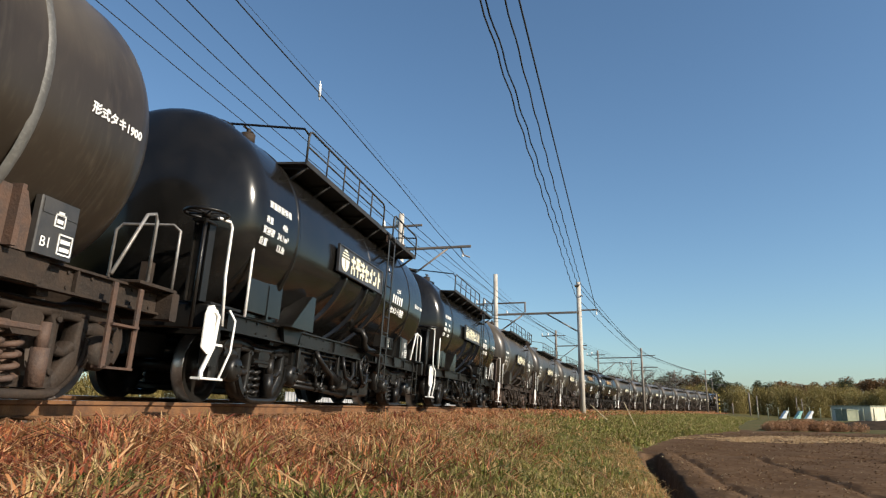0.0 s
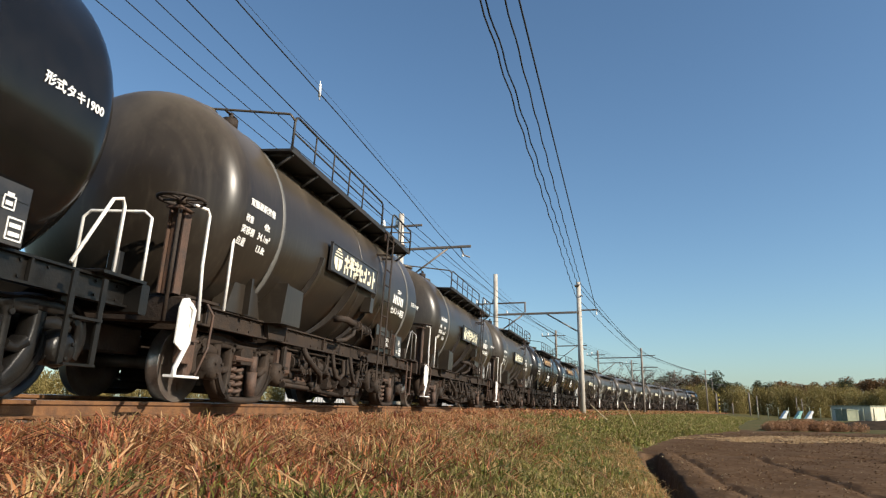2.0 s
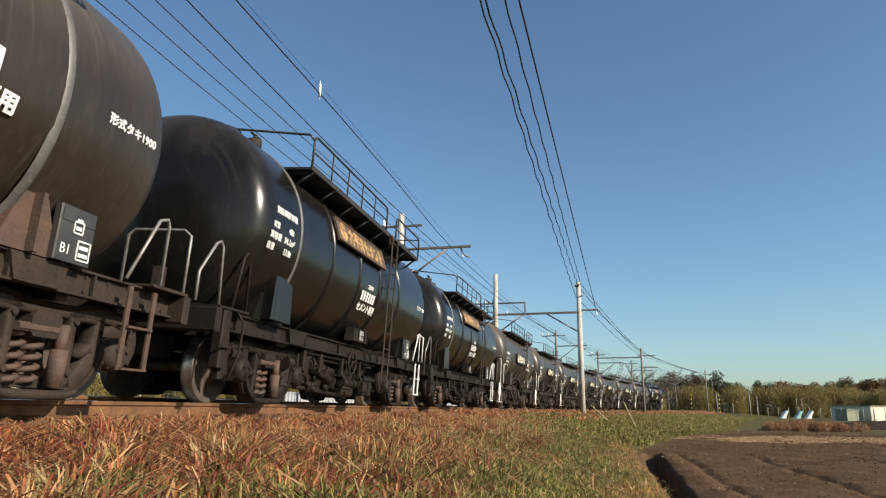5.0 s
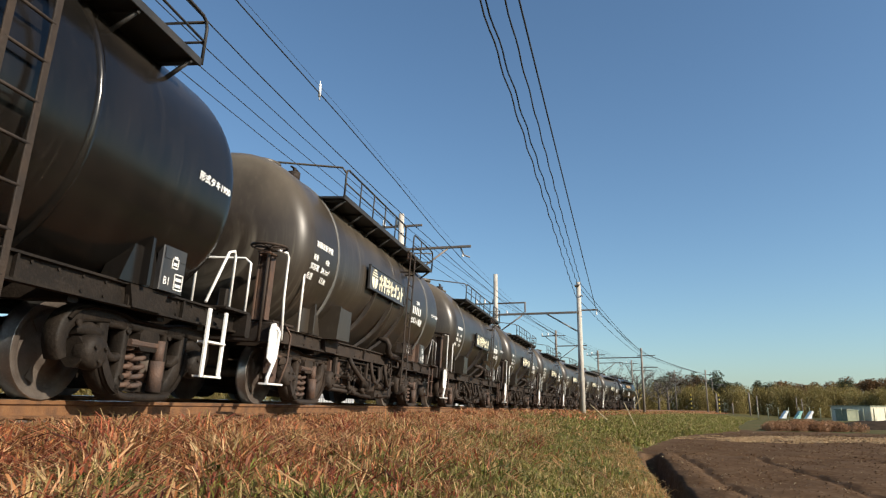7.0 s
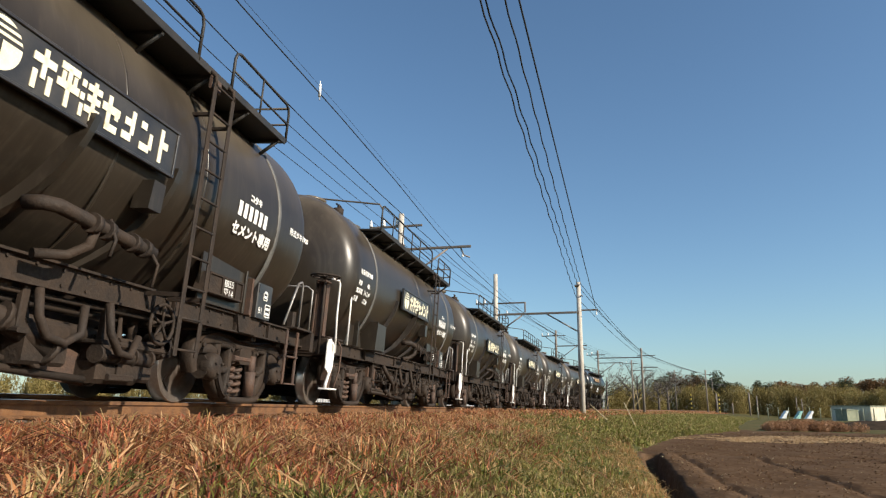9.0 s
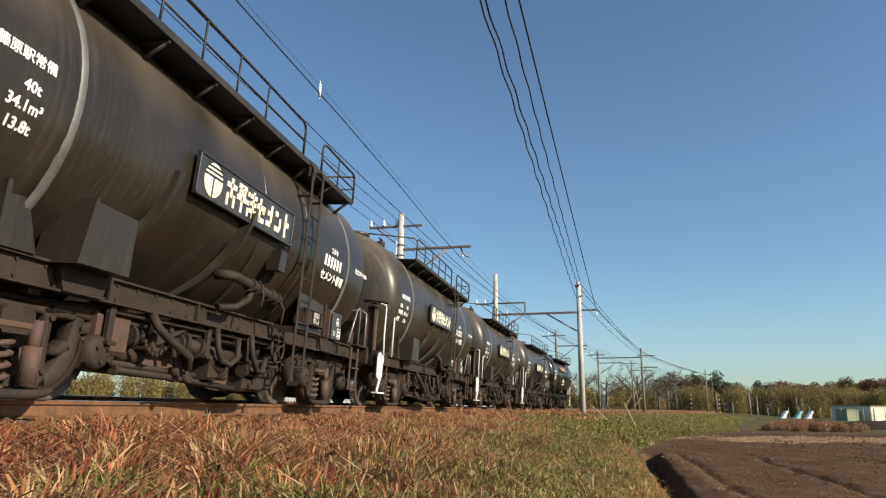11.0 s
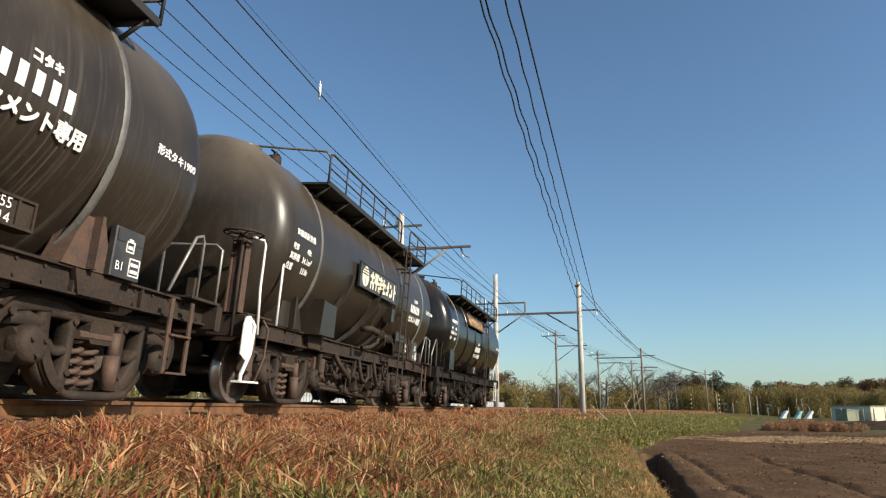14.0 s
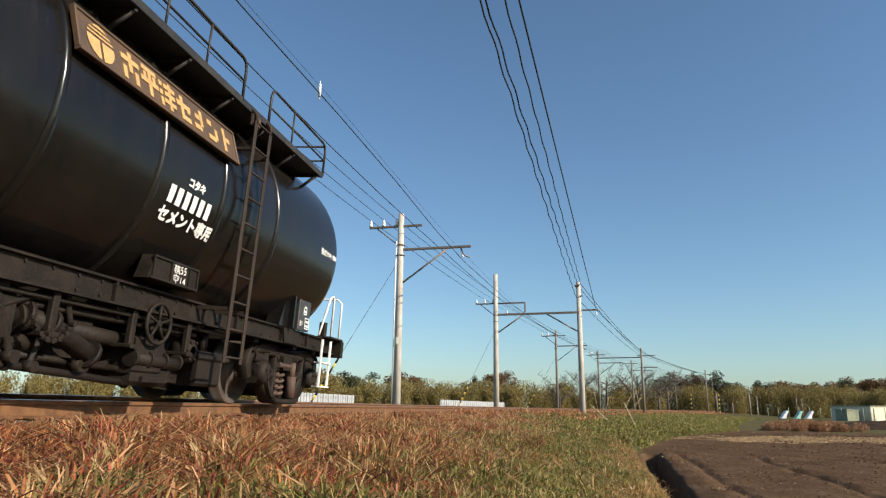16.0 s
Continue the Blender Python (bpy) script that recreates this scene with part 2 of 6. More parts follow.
# ---- ground: one sheet from the line to the horizon ----
CONCRETE = mat("weathered_concrete", (0.50, 0.46, 0.40), 0.85, second=(0.36, 0.32, 0.27), third=(0.58, 0.54, 0.48), scale=2, fine=40, bump=0.2, stretch=(1, 1, 0.4))
BALLAST = mat("rust_stained_ballast", (0.15, 0.078, 0.040), 0.95, second=(0.10, 0.055, 0.03), third=(0.20, 0.125, 0.075), scale=6, fine=30, bump=1.0, spec=0.1)
SOIL = mat("ploughed_soil", (0.086, 0.050, 0.027), 0.95, second=(0.115, 0.072, 0.043), third=(0.17, 0.115, 0.072), scale=0.7, fine=9, bump=0.8, low=0.4, high=0.7, spec=0.03)
EARTH = mat("grassy_earth", (0.075, 0.075, 0.028), 0.95, second=(0.12, 0.09, 0.042), third=(0.045, 0.065, 0.02), scale=0.9, fine=12, bump=0.8, spec=0.05)
TIMBER = mat("creosoted_sleeper", (0.11, 0.08, 0.06), 0.9, second=(0.16, 0.12, 0.09), scale=8, fine=40, bump=0.5)


def nearest(x, y):
    """Stretch along the line and distance to its right of many places at once."""
    sx, sy, ss, sh = TX[1800:4400:5], TY[1800:4400:5], S[1800:4400:5], HEAD[1800:4400:5]
    s, l = np.zeros_like(x), np.zeros_like(x)
    for i0 in range(0, len(x), 4000):
        q = slice(i0, i0 + 4000)
        d = (x[q, None] - sx) ** 2 + (y[q, None] - sy) ** 2
        i = d.argmin(1)
        s[q] = ss[i] + (x[q] - sx[i]) * np.sin(sh[i]) + (y[q] - sy[i]) * np.cos(sh[i])
        l[q] = (x[q] - sx[i]) * np.cos(sh[i]) - (y[q] - sy[i]) * np.sin(sh[i])
    return s, l


FIELD_Z = -1.2


def toe(s):
    """Where the embankment meets the field: it draws away from the line farther on."""
    return np.interp(s, [0, 20, 32, 44, 70], [6.2, 6.4, 8.2, 12.2, 14.0])


def height(x, y):
    s, l = nearest(x, y)
    le = np.where(l > 3.1, 3.1 + (l - 3.1) * 3.1 / (toe(s) - 3.1), l)
    z = np.interp(le, [-60, -9, -4.2, -2.3, -1.0, 1.0, 2.0, 3.1, 4.3, 5.2, 6.2, 8.0], [-0.9, -0.8, -0.42, -0.30, -0.17, -0.225, -0.345, -0.47, -0.66, -0.92, FIELD_Z + 0.03, FIELD_Z])
    ditch = np.clip((0.19 - np.abs(l - 6.43 - 0.033 * (s - 10))) / 0.06, 0, 1) * np.clip((19.2 - s) / 0.4, 0, 1)
    z = z - 0.45 * ditch
    z = z + 0.04 * np.clip(1 - np.abs(l - 7.05) / 0.35, 0, 1) * np.clip((22 - s) / 3, 0, 1)
    for lf, wd in ((7.25, 0.12), (9.1, 0.13), (11.6, 0.16), (14.5, 0.2)):
        z = z - 0.06 * np.clip(1 - np.abs(l - lf - 0.012 * s - 0.04 * np.sin(s * 0.8 + lf)) / wd, 0, 1) * (s < 20)
    z = z - 0.09 * np.clip(1 - np.abs(s - 20.4) / 0.25, 0, 1) * (l > 7.4) * (l < 40)
    wob = 0.03 * np.sin(x * 2.1 + 1.3 * np.sin(y * 0.9)) * np.sin(y * 1.7) + 0.025 * np.sin(x * 5.3 + y * 3.1)
    return z + wob * (np.abs(l) > 1.5) * (np.abs(l) < 60), s, l


def axis(lo, hi, fine0, fine1, step, grow):
    a = list(np.arange(fine0, fine1, step))
    d = step
    while a[-1] < hi:
        d *= grow
        a.append(a[-1] + d)
    d = step
    while a[0] > lo:
        d *= grow
        a.insert(0, a[0] - d)
    return np.array(a)


gx, gy = axis(-1800, 1800, -3.0, 9.0, 0.075, 1.07), axis(-300, 3500, 2.5, 22.0, 0.17, 1.06)
GX, GY = np.meshgrid(gx, gy)
gz, gs, gl = height(GX.ravel(), GY.ravel())
nx, ny = len(gx), len(gy)
ii = (np.arange(ny - 1)[:, None] * nx + np.arange(nx - 1)[None, :]).ravel()
quads = np.stack([ii, ii + 1, ii + nx + 1, ii + nx], 1)
me = bpy.data.meshes.new("ground")
me.from_pydata(np.stack([GX.ravel(), GY.ravel(), gz], 1).tolist(), [], quads.tolist())
fs, fl = gs[quads].mean(1), gl[quads].mean(1)
field = (fl > toe(fs)) & (fs < 46) & (fs > -60) & (fl < 70)
me.polygons.foreach_set("material_index", np.where(field, 1, np.where((np.abs(fl) < 2.0), 2, 0)).astype(int))
me.polygons.foreach_set("use_smooth", [True] * len(quads))
for m in (EARTH, SOIL, BALLAST):
    me.materials.append(m)
tagged(new("ground", me), "grassy embankment sloping down to a ploughed brown field", "ground", kind="structure")

# clods on the field and stones of the ballast
rng = np.random.default_rng(5)


def lumps(name, material, places, sizes, label, category):
    base = np.array([(1, 0, 0), (-1, 0, 0), (0, 1, 0), (0, -1, 0), (0, 0, 1), (0, 0, -1)], float)
    tri = np.array([(0, 2, 4), (2, 1, 4), (1, 3, 4), (3, 0, 4), (2, 0, 5), (1, 2, 5), (3, 1, 5), (0, 3, 5)])
    n = len(places)
    v = base[None] * sizes[:, None, None] * rng.uniform(0.55, 1.25, (n, 6, 1))
    v[:, :, 2] *= 0.7
    ang = rng.uniform(0, 6.28, n)
    c, s_ = np.cos(ang)[:, None], np.sin(ang)[:, None]
    v = np.stack([v[:, :, 0] * c - v[:, :, 1] * s_, v[:, :, 0] * s_ + v[:, :, 1] * c, v[:, :, 2]], 2) + places[:, None, :]
    f = tri[None] + (np.arange(n) * 6)[:, None, None]
    me = bpy.data.meshes.new(name)
    me.from_pydata(v.reshape(-1, 3).tolist(), [], f.reshape(-1, 3).tolist())
    me.materials.append(material)
    return tagged(new(name, me), label, category, kind="stuff")


cs, cl = 6 + 36 * rng.random(26000) ** 1.5, 0.6 + 22 * rng.random(26000)
cl = cl + toe(cs)
cp = np.array([on_track(a_, b_) for a_, b_ in zip(cs, cl)])
cp[:, 2] = height(cp[:, 0], cp[:, 1])[0]
lumps("soil_clods", SOIL, cp, rng.uniform(0.008, 0.034, len(cp)) * (0.7 + cs / 40), "loose brown clods on the ploughed field", "soil")
bs, bl = -4 + 60 * rng.random(16000) ** 1.6, rng.uniform(-1.9, 1.95, 16000)
bp_ = np.array([on_track(a_, b_) for a_, b_ in zip(bs, bl)])
bp_[:, 2] = height(bp_[:, 0], bp_[:, 1])[0] + rng.uniform(-0.005, 0.03, len(bp_))
lumps("ballast_stones", BALLAST, bp_, rng.uniform(0.02, 0.045, len(bp_)), "rust-brown crushed stone ballast round the sleepers", "ballast")

# ---- rails and sleepers ----
RAIL_SECTION = [(-0.033, 0), (0.033, 0), (0.033, -0.035), (0.010, -0.05), (0.010, -0.125), (0.062, -0.14), (0.062, -0.153), (-0.062, -0.153), (-0.062, -0.14), (-0.010, -0.125), (-0.010, -0.05), (-0.033, -0.035)]
track = thing("railway_track", None, None, "single curved railway track with rusty rails on sleepers", "railway track", kind="structure")
ss = np.concatenate([np.arange(-40, 60, 1.0), np.arange(60, 300, 3.0)])
for l0 in (0.5665, -0.5665):
    sh = Shape()
    v, f, mi = [], [], []
    n = len(RAIL_SECTION)
    for s_ in ss:
        v += [on_track(s_, l0 + a_, b_, CANT) for a_, b_ in RAIL_SECTION]
    for i in range(len(ss) - 1):
        f += [(i * n + j, i * n + (j + 1) % n, (i + 1) * n + (j + 1) % n, (i + 1) * n + j) for j in range(n)]
        mi += [1] + [0] * (n - 1)
    sh.add(v, f)
    sh.mi = mi
    part("rail", sh.mesh("rail", STEEL_RAIL, RAIL_TOP), None, track, "rusty rail with a polished head")
sl = Shape().box(-0.11, 0.11, -0.98, 1.0, -0.32, -0.165, 0.015).mesh("sleeper", TIMBER)
fast = Shape().box(-0.05, 0.05, -0.09, 0.09, -0.162, -0.13, 0.02).mesh("rail_clip", STEEL_RAIL)
for k in range(110):
    s_ = -6 + k * 0.62
    ob = part("sleeper", sl, None, track)
    ob.matrix_basis = track_pose(s_, 0, 0, CANT)
    for side in (-0.655, -0.48):
        c_ = part("rail_clip", fast, None, track)
        c_.matrix_basis = track_pose(s_, 0, 0, CANT) @ pose(0, side, 0)
# ---- cement tank wagons: x runs back along the wagon, the camera is on the side of negative y ----
R_TANK, Z_TANK = 1.46, 2.225
TANK_FRONT, TANK_BACK = -4.33, 3.43
BOGIE, AXLE, R_WHEEL = 3.143, 0.832, 0.43


def tank_side(z, out=0.0):
    return -math.sqrt(max(0.01, R_TANK ** 2 - (z - Z_TANK) ** 2)) - out


def tank_shape(smooth_belly):
    """A barrel with domed ends whose floor falls towards the outlets."""
    n = 64
    rk, rc = 0.40, 2.4
    low = math.asin((R_TANK - rk) / (rc - rk))
    # dished end: a tight knuckle, then a shallow crown
    end = [(rk * math.cos(a_), R_TANK - rk + rk * math.sin(a_)) for a_ in np.linspace(math.pi / 2, low, 9)]
    hub = rk * math.cos(low) - rc * math.cos(low)
    end += [(hub + rc * math.cos(a_), max(0.001, rc * math.sin(a_))) for a_ in np.linspace(low, 0, 8)[1:]]
    prof = [(TANK_FRONT - d, r) for d, r in end[::-1]] + [(x, R_TANK) for x in np.linspace(TANK_FRONT + 0.2, TANK_BACK - 0.2, 26)] + [(TANK_BACK + d, r) for d, r in end]
    v, f = [], []
    for x, r in prof:
        drop = 0.0 if smooth_belly else max(0.0, 1 - abs(abs(x + 0.1) - 1.35) / 2.4)
        for j in range(n):
            a_ = 2 * math.pi * j / n
            y, z = r * math.cos(a_), r * math.sin(a_)
            if z < -0.35:
                k = min(1.0, (-0.35 - z) / 0.9)
                y *= 1 - 0.30 * drop * k
                z *= 1 - 0.06 * k * (1 - drop)
            v.append((x, y, Z_TANK + z))
    for i in range(len(prof) - 1):
        f += [(i * n + j, (i + 1) * n + j, (i + 1) * n + (j + 1) % n, i * n + (j + 1) % n) for j in range(n)]
    return Shape().add(v, f, True)


def ring_on_tank(x, w, proud, lo=-68, hi=248):
    sh, n = Shape(), 48
    v = []
    for k in range(n + 1):
        a_ = radians(lo + (hi - lo) * k / n)
        for xx, rr in ((x - w / 2, -0.01), (x - w / 3, proud), (x + w / 3, proud), (x + w / 2, -0.01)):
            v.append((xx, (R_TANK + rr) * math.cos(a_), Z_TANK + (R_TANK + rr) * math.sin(a_)))
    f = [(k * 4 + j, k * 4 + j + 1, k * 4 + 5 + j, k * 4 + 4 + j) for k in range(n) for j in range(3)]
    return sh.add(v, f, True)


def crescent(x0, proud):
    """A rib that runs down the barrel and dies away below, leaning forward."""
    v, n = [], 10
    for k in range(n + 1):
        a_ = radians(-4 - 50 * k / n)
        out = proud * (1 - k / n) + 0.012
        x = x0 - 0.42 * (k / n) ** 1.4
        for xx, rr in ((x - 0.05, -0.03), (x - 0.04, out), (x + 0.05, out * 0.8), (x + 0.06, -0.03)):
            v.append((xx, -(R_TANK + rr) * math.cos(a_), Z_TANK + (R_TANK + rr) * math.sin(a_)))
    f = [(k * 4 + j, k * 4 + 4 + j, k * 4 + 5 + j, k * 4 + j + 1) for k in range(n) for j in range(3)] + [(0, 1, 2, 3)]
    return Shape().add(v, f)


FONT_CACHE = {}


def lettering(text, size):
    """Triangulated letters, x to the right and y up, from the lower left corner."""
    if (text, size) not in FONT_CACHE:
        cu = bpy.data.curves.new("lettering", "FONT")
        cu.body, cu.size, cu.resolution_u = text, size, 2
        tmp = new("lettering", cu)
        me = bpy.data.meshes.new_from_object(tmp.evaluated_get(bpy.context.evaluated_depsgraph_get()))
        FONT_CACHE[(text, size)] = ([tuple(v.co) for v in me.vertices], [tuple(p.vertices) for p in me.polygons])
        bpy.data.objects.remove(tmp)
        bpy.data.meshes.remove(me)
    return FONT_CACHE[(text, size)]


def on_side(sh, x0, z0, text=None, size=0.1, bars=None, bold=0.0, width=None):
    """Letters, or bars (x, y, w, h), laid on the curved side of the tank. x runs to the back."""
    if text:
        v, f = lettering(text, size)
        if v:
            k = width / max(p[0] for p in v) if width else 1
            for dx, dz in ((0, 0), (bold, 0), (0, bold), (bold, bold)) if bold else ((0, 0),):
                sh.add([(x0 + p[0] * k + dx, tank_side(z0 + p[1] + dz, 0.006 + dx * 0.1 + dz * 0.05), z0 + p[1] + dz) for p in v], f)
    for bx, bz, w, h in bars or ():
        m = 3
        v = [(x0 + bx + w * i, tank_side(z0 + bz + h * j / m, 0.006), z0 + bz + h * j / m) for j in range(m + 1) for i in (0, 1)]
        sh.add(v, [(2 * j, 2 * j + 1, 2 * j + 3, 2 * j + 2) for j in range(m)])
    return sh


# seven plain signs of strokes: x, y, w, h in a unit square
STROKES = [
    [(0.05, 0.62, 0.9, 0.15), (0.42, 0.3, 0.16, 0.65), (0.1, 0.0, 0.16, 0.4), (0.72, 0.0, 0.16, 0.4)],
    [(0.1, 0.82, 0.8, 0.14), (0.02, 0.4, 0.96, 0.15), (0.43, 0.0, 0.15, 0.9), (0.18, 0.58, 0.13, 0.18), (0.7, 0.58, 0.13, 0.18)],
    [(0.02, 0.72, 0.16, 0.14), (0.02, 0.4, 0.16, 0.14), (0.05, 0.0, 0.13, 0.28), (0.32, 0.72, 0.66, 0.13), (0.35, 0.46, 0.6, 0.13), (0.28, 0.18, 0.7, 0.13), (0.58, 0.0, 0.14, 0.95)],
    [(0.05, 0.5, 0.9, 0.17), (0.3, 0.1, 0.17, 0.8), (0.3, 0.05, 0.6, 0.16), (0.74, 0.4, 0.15, 0.2)],
    [(0.6, 0.3, 0.17, 0.6), (0.15, 0.1, 0.5, 0.17), (0.25, 0.5, 0.3, 0.16)],
    [(0.12, 0.65, 0.3, 0.17), (0.15, 0.08, 0.55, 0.17), (0.68, 0.2, 0.17, 0.4)],
    [(0.3, 0.02, 0.18, 0.92), (0.42, 0.45, 0.4, 0.17)],
]


def sign_board(parent, x0, x1, z0, z1, board, ink, name_label):
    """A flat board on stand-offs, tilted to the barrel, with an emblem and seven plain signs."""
    zm, hgt, ln = (z0 + z1) / 2, z1 - z0, x1 - x0
    tilt = math.asin(max(-1, min(1, (zm - Z_TANK) / R_TANK)))
    m = pose(x0, tank_side(zm, 0.05), zm, -math.degrees(tilt))
    hgt = hgt / max(0.5, math.cos(tilt))
    ob = part("sign_board", Shape().box(0, ln, -0.02, 0.012, -hgt / 2, hgt / 2, 0.006, m).mesh("sign_board", board), None, parent, name_label)
    fr = Shape()
    for zz in (-hgt / 2, hgt / 2 - 0.025):
        fr.box(-0.012, ln + 0.012, -0.035, 0.014, zz, zz + 0.025, 0.004, m)
    for xx in (-0.014, ln - 0.012):
        fr.box(xx, xx + 0.026, -0.034, 0.013, -hgt / 2 + 0.026, hgt / 2 - 0.026, 0.004, m)
    part("sign_frame", fr, board, ob)
    for xx in (0.15, ln - 0.2):
        for zz in (-hgt / 2 + 0.06, hgt / 2 - 0.1):
            part("stand_off", Shape().box(xx, xx + 0.05, 0.0, 0.16, zz, zz + 0.04, 0, m), board, ob)
    rad = hgt * 0.40
    em, n = Shape(), 36
    c = (rad + 0.10, 0.0)
    cols = []
    for k in range(n + 1):
        a_ = math.pi * k / n
        cols.append((c[0] - rad * math.cos(a_), rad * math.sin(a_)))
    for (xa, ha), (xb, hb) in zip(cols, cols[1:]):
        xm = (xa + xb) / 2 - c[0]
        for lo, hi in ((-1.0, 0.14), (0.30, 0.42), (0.56, 0.68), (0.82, 1.2)):
            if lo < 0 and abs(xm) < 0.07 * rad:
                continue
            lo_a, hi_a, lo_b, hi_b = [max(-h_, min(h_, q * rad)) for h_ in (ha, hb) for q in (lo, hi)]
            if hi_a - lo_a > 0.001 or hi_b - lo_b > 0.001:
                em.add([m @ Vector(p) for p in ((xa, -0.026, lo_a), (xb, -0.026, lo_b), (xb, -0.026, hi_b), (xa, -0.026, hi_a))], [(0, 1, 2, 3)])
    part("emblem", em, ink, ob, "round emblem of plain bands")["kind"] = "stuff"
    gx0, gw = 2 * rad + 0.18, (ln - 2 * rad - 0.26) / 7
    gh = min(hgt * 0.72, gw * 1.35)
    for i, st_ in enumerate(STROKES):
        g = Shape()
        for x, y, w, h in st_:
            g.box(gx0 + (i + x * 0.94 - 0.01) * gw, gx0 + (i + (x + w) * 0.94 + 0.02) * gw, -0.028, -0.0215, (y - 0.51) * gh, (y + h - 0.48) * gh, 0, m)
        part("sign_stroke", g, ink, ob)


def wheelset_mesh(steel, tread):
    sh = Shape()
    sh.cyl((0, -0.98, 0), (0, 0.98, 0), 0.075, 14)
    for sgn in (-1, 1):
        m = Matrix.Diagonal((1, sgn, 1, 1))
        # hub, web, rim, tread, flange
        p = [(0.66, 0.07), (0.66, 0.13), (0.63, 0.15), (0.60, 0.20), (0.585, 0.30), (0.60, 0.345), (0.635, 0.36), (0.635, 0.425), (0.63, 0.43), (0.545, 0.433), (0.53, 0.458), (0.505, 0.455), (0.50, 0.37), (0.545, 0.35), (0.55, 0.20), (0.52, 0.14), (0.50, 0.07)]
        sh.lathe(p[:8], 36, m, True, 0)
        sh.lathe(p[7:12], 36, m, True, 1)
        sh.lathe(p[11:], 36, m, True, 0)
        for k in range(3):
            a_ = 2.09 * k
            sh.box(-0.05, 0.05, -0.006, 0.006, 0.19, 0.3, 0, m @ pose(0, 0.598, 0) @ Matrix.Rotation(a_, 4, "Y"))
    return sh.mesh("wheelset", steel, tread)


def strap(sh, path, widths, y0, y1):
    """A flat bar bent along path in x, z, as thick as y0 to y1, with worn corners."""
    wd = list(widths) if isinstance(widths, (list, tuple)) else [widths] * len(path)
    ctl = [Vector((x, z, w)) for (x, z), w in zip(path, wd)]
    fine = []
    for i in range(len(ctl) - 1):
        p0, p1, p2, p3 = ctl[max(i - 1, 0)], ctl[i], ctl[i + 1], ctl[min(i + 2, len(ctl) - 1)]
        for u in (0.0, 0.34, 0.67) if len(ctl) > 3 else (0.0, 0.5):
            fine.append(0.5 * (2 * p1 + (p2 - p0) * u + (2 * p0 - 5 * p1 + 4 * p2 - p3) * u ** 2 + (3 * p1 - p0 - 3 * p2 + p3) * u ** 3))
    fine.append(ctl[-1])
    p, widths = [Vector((q.x, 0, q.y)) for q in fine], [q.z for q in fine]
    k, c, v = len(p), 0.018, []
    for i, q in enumerate(p):
        d = (p[min(i + 1, k - 1)] - p[max(i - 1, 0)]).normalized()
        nrm = Vector((-d.z, 0, d.x))
        w = widths[i] / 2
        for a_, y in ((w - c, y0), (w, y0 + c), (w, y1 - c), (w - c, y1), (-w + c, y1), (-w, y1 - c), (-w, y0 + c), (-w + c, y0)):
            o = q + nrm * a_
            v.append((o.x, y, o.z))
    f = [(i * 8 + j, i * 8 + (j + 1) % 8, i * 8 + 8 + (j + 1) % 8, i * 8 + 8 + j) for i in range(k - 1) for j in range(8)]
    sh.add(v, f, True)
    return sh.add(v[:8] + v[-8:], [tuple(range(7, -1, -1)), tuple(range(8, 16))])


def side_frame(sgn):
    """Cast frame: a broad arch hooked over both boxes, windows, and a deep pocket that holds the springs."""
    sh = Shape()
    yo, yi = sorted((sgn * 1.0, sgn * 0.84))
    fo, fi = sorted((sgn * 1.045, sgn * 0.98))
    arch = [(-1.10, 0.36), (-1.15, 0.50), (-1.12, 0.63), (-1.02, 0.72), (-0.86, 0.76), (-0.62, 0.765), (-0.42, 0.75), (-0.25, 0.72), (0.25, 0.72), (0.42, 0.75), (0.62, 0.765), (0.86, 0.76), (1.02, 0.72), (1.12, 0.63), (1.15, 0.50), (1.10, 0.36)]
    strap(sh, arch, [0.10, 0.13, 0.15, 0.16, 0.155, 0.13, 0.11, 0.09, 0.09, 0.11, 0.13, 0.155, 0.16, 0.15, 0.13, 0.10], yo, yi)
    strap(sh, [(x * 1.01, z + 0.05) for x, z in arch[2:14]], 0.035, fo, fi)
    for m in (-1, 1):
        # leg from the box down to the spring pocket, with a rim
        leg = [(m * x, z) for x, z in ((0.66, 0.70), (0.645, 0.55), (0.63, 0.40), (0.56, 0.27), (0.46, 0.17), (0.34, 0.11))]
        strap(sh, leg, [0.13, 0.12, 0.17, 0.19, 0.16, 0.10], yo, yi)
        strap(sh, [(x + m * 0.05, z - 0.03) for x, z in leg[1:]], 0.032, fo, fi)
        # column beside the springs, rounded window between it and the leg
        strap(sh, [(m * 0.30, 0.74), (m * 0.33, 0.62), (m * 0.335, 0.30), (m * 0.36, 0.12)], [0.15, 0.085, 0.085, 0.12], yo, yi)
        strap(sh, [(m * 0.60, 0.72), (m * 0.52, 0.705), (m * 0.36, 0.715)], [0.12, 0.07, 0.1], yo, yi)
        strap(sh, [(m * 0.58, 0.46), (m * 0.48, 0.40), (m * 0.38, 0.42)], [0.10, 0.07, 0.08], yo, yi)
        for zz in (0.24, 0.66):
            sh.cyl((m * 0.335, sgn * 0.99, zz), (m * 0.335, sgn * 1.025, zz), 0.026, 6)
        strap(sh, [(m * AXLE - 0.17, 0.60), (m * AXLE, 0.63), (m * AXLE + 0.17, 0.60)], [0.07, 0.12, 0.07], yo, yi)
        sh.cyl((m * 1.02, sgn * 1.0, 0.66), (m * 1.02, sgn * 1.03, 0.66), 0.03, 6)
    strap(sh, [(-0.42, 0.10), (-0.28, 0.065), (0.28, 0.065), (0.42, 0.10)], [0.05, 0.07, 0.07, 0.05], *sorted((sgn * 1.07, sgn * 0.80)))
    return sh


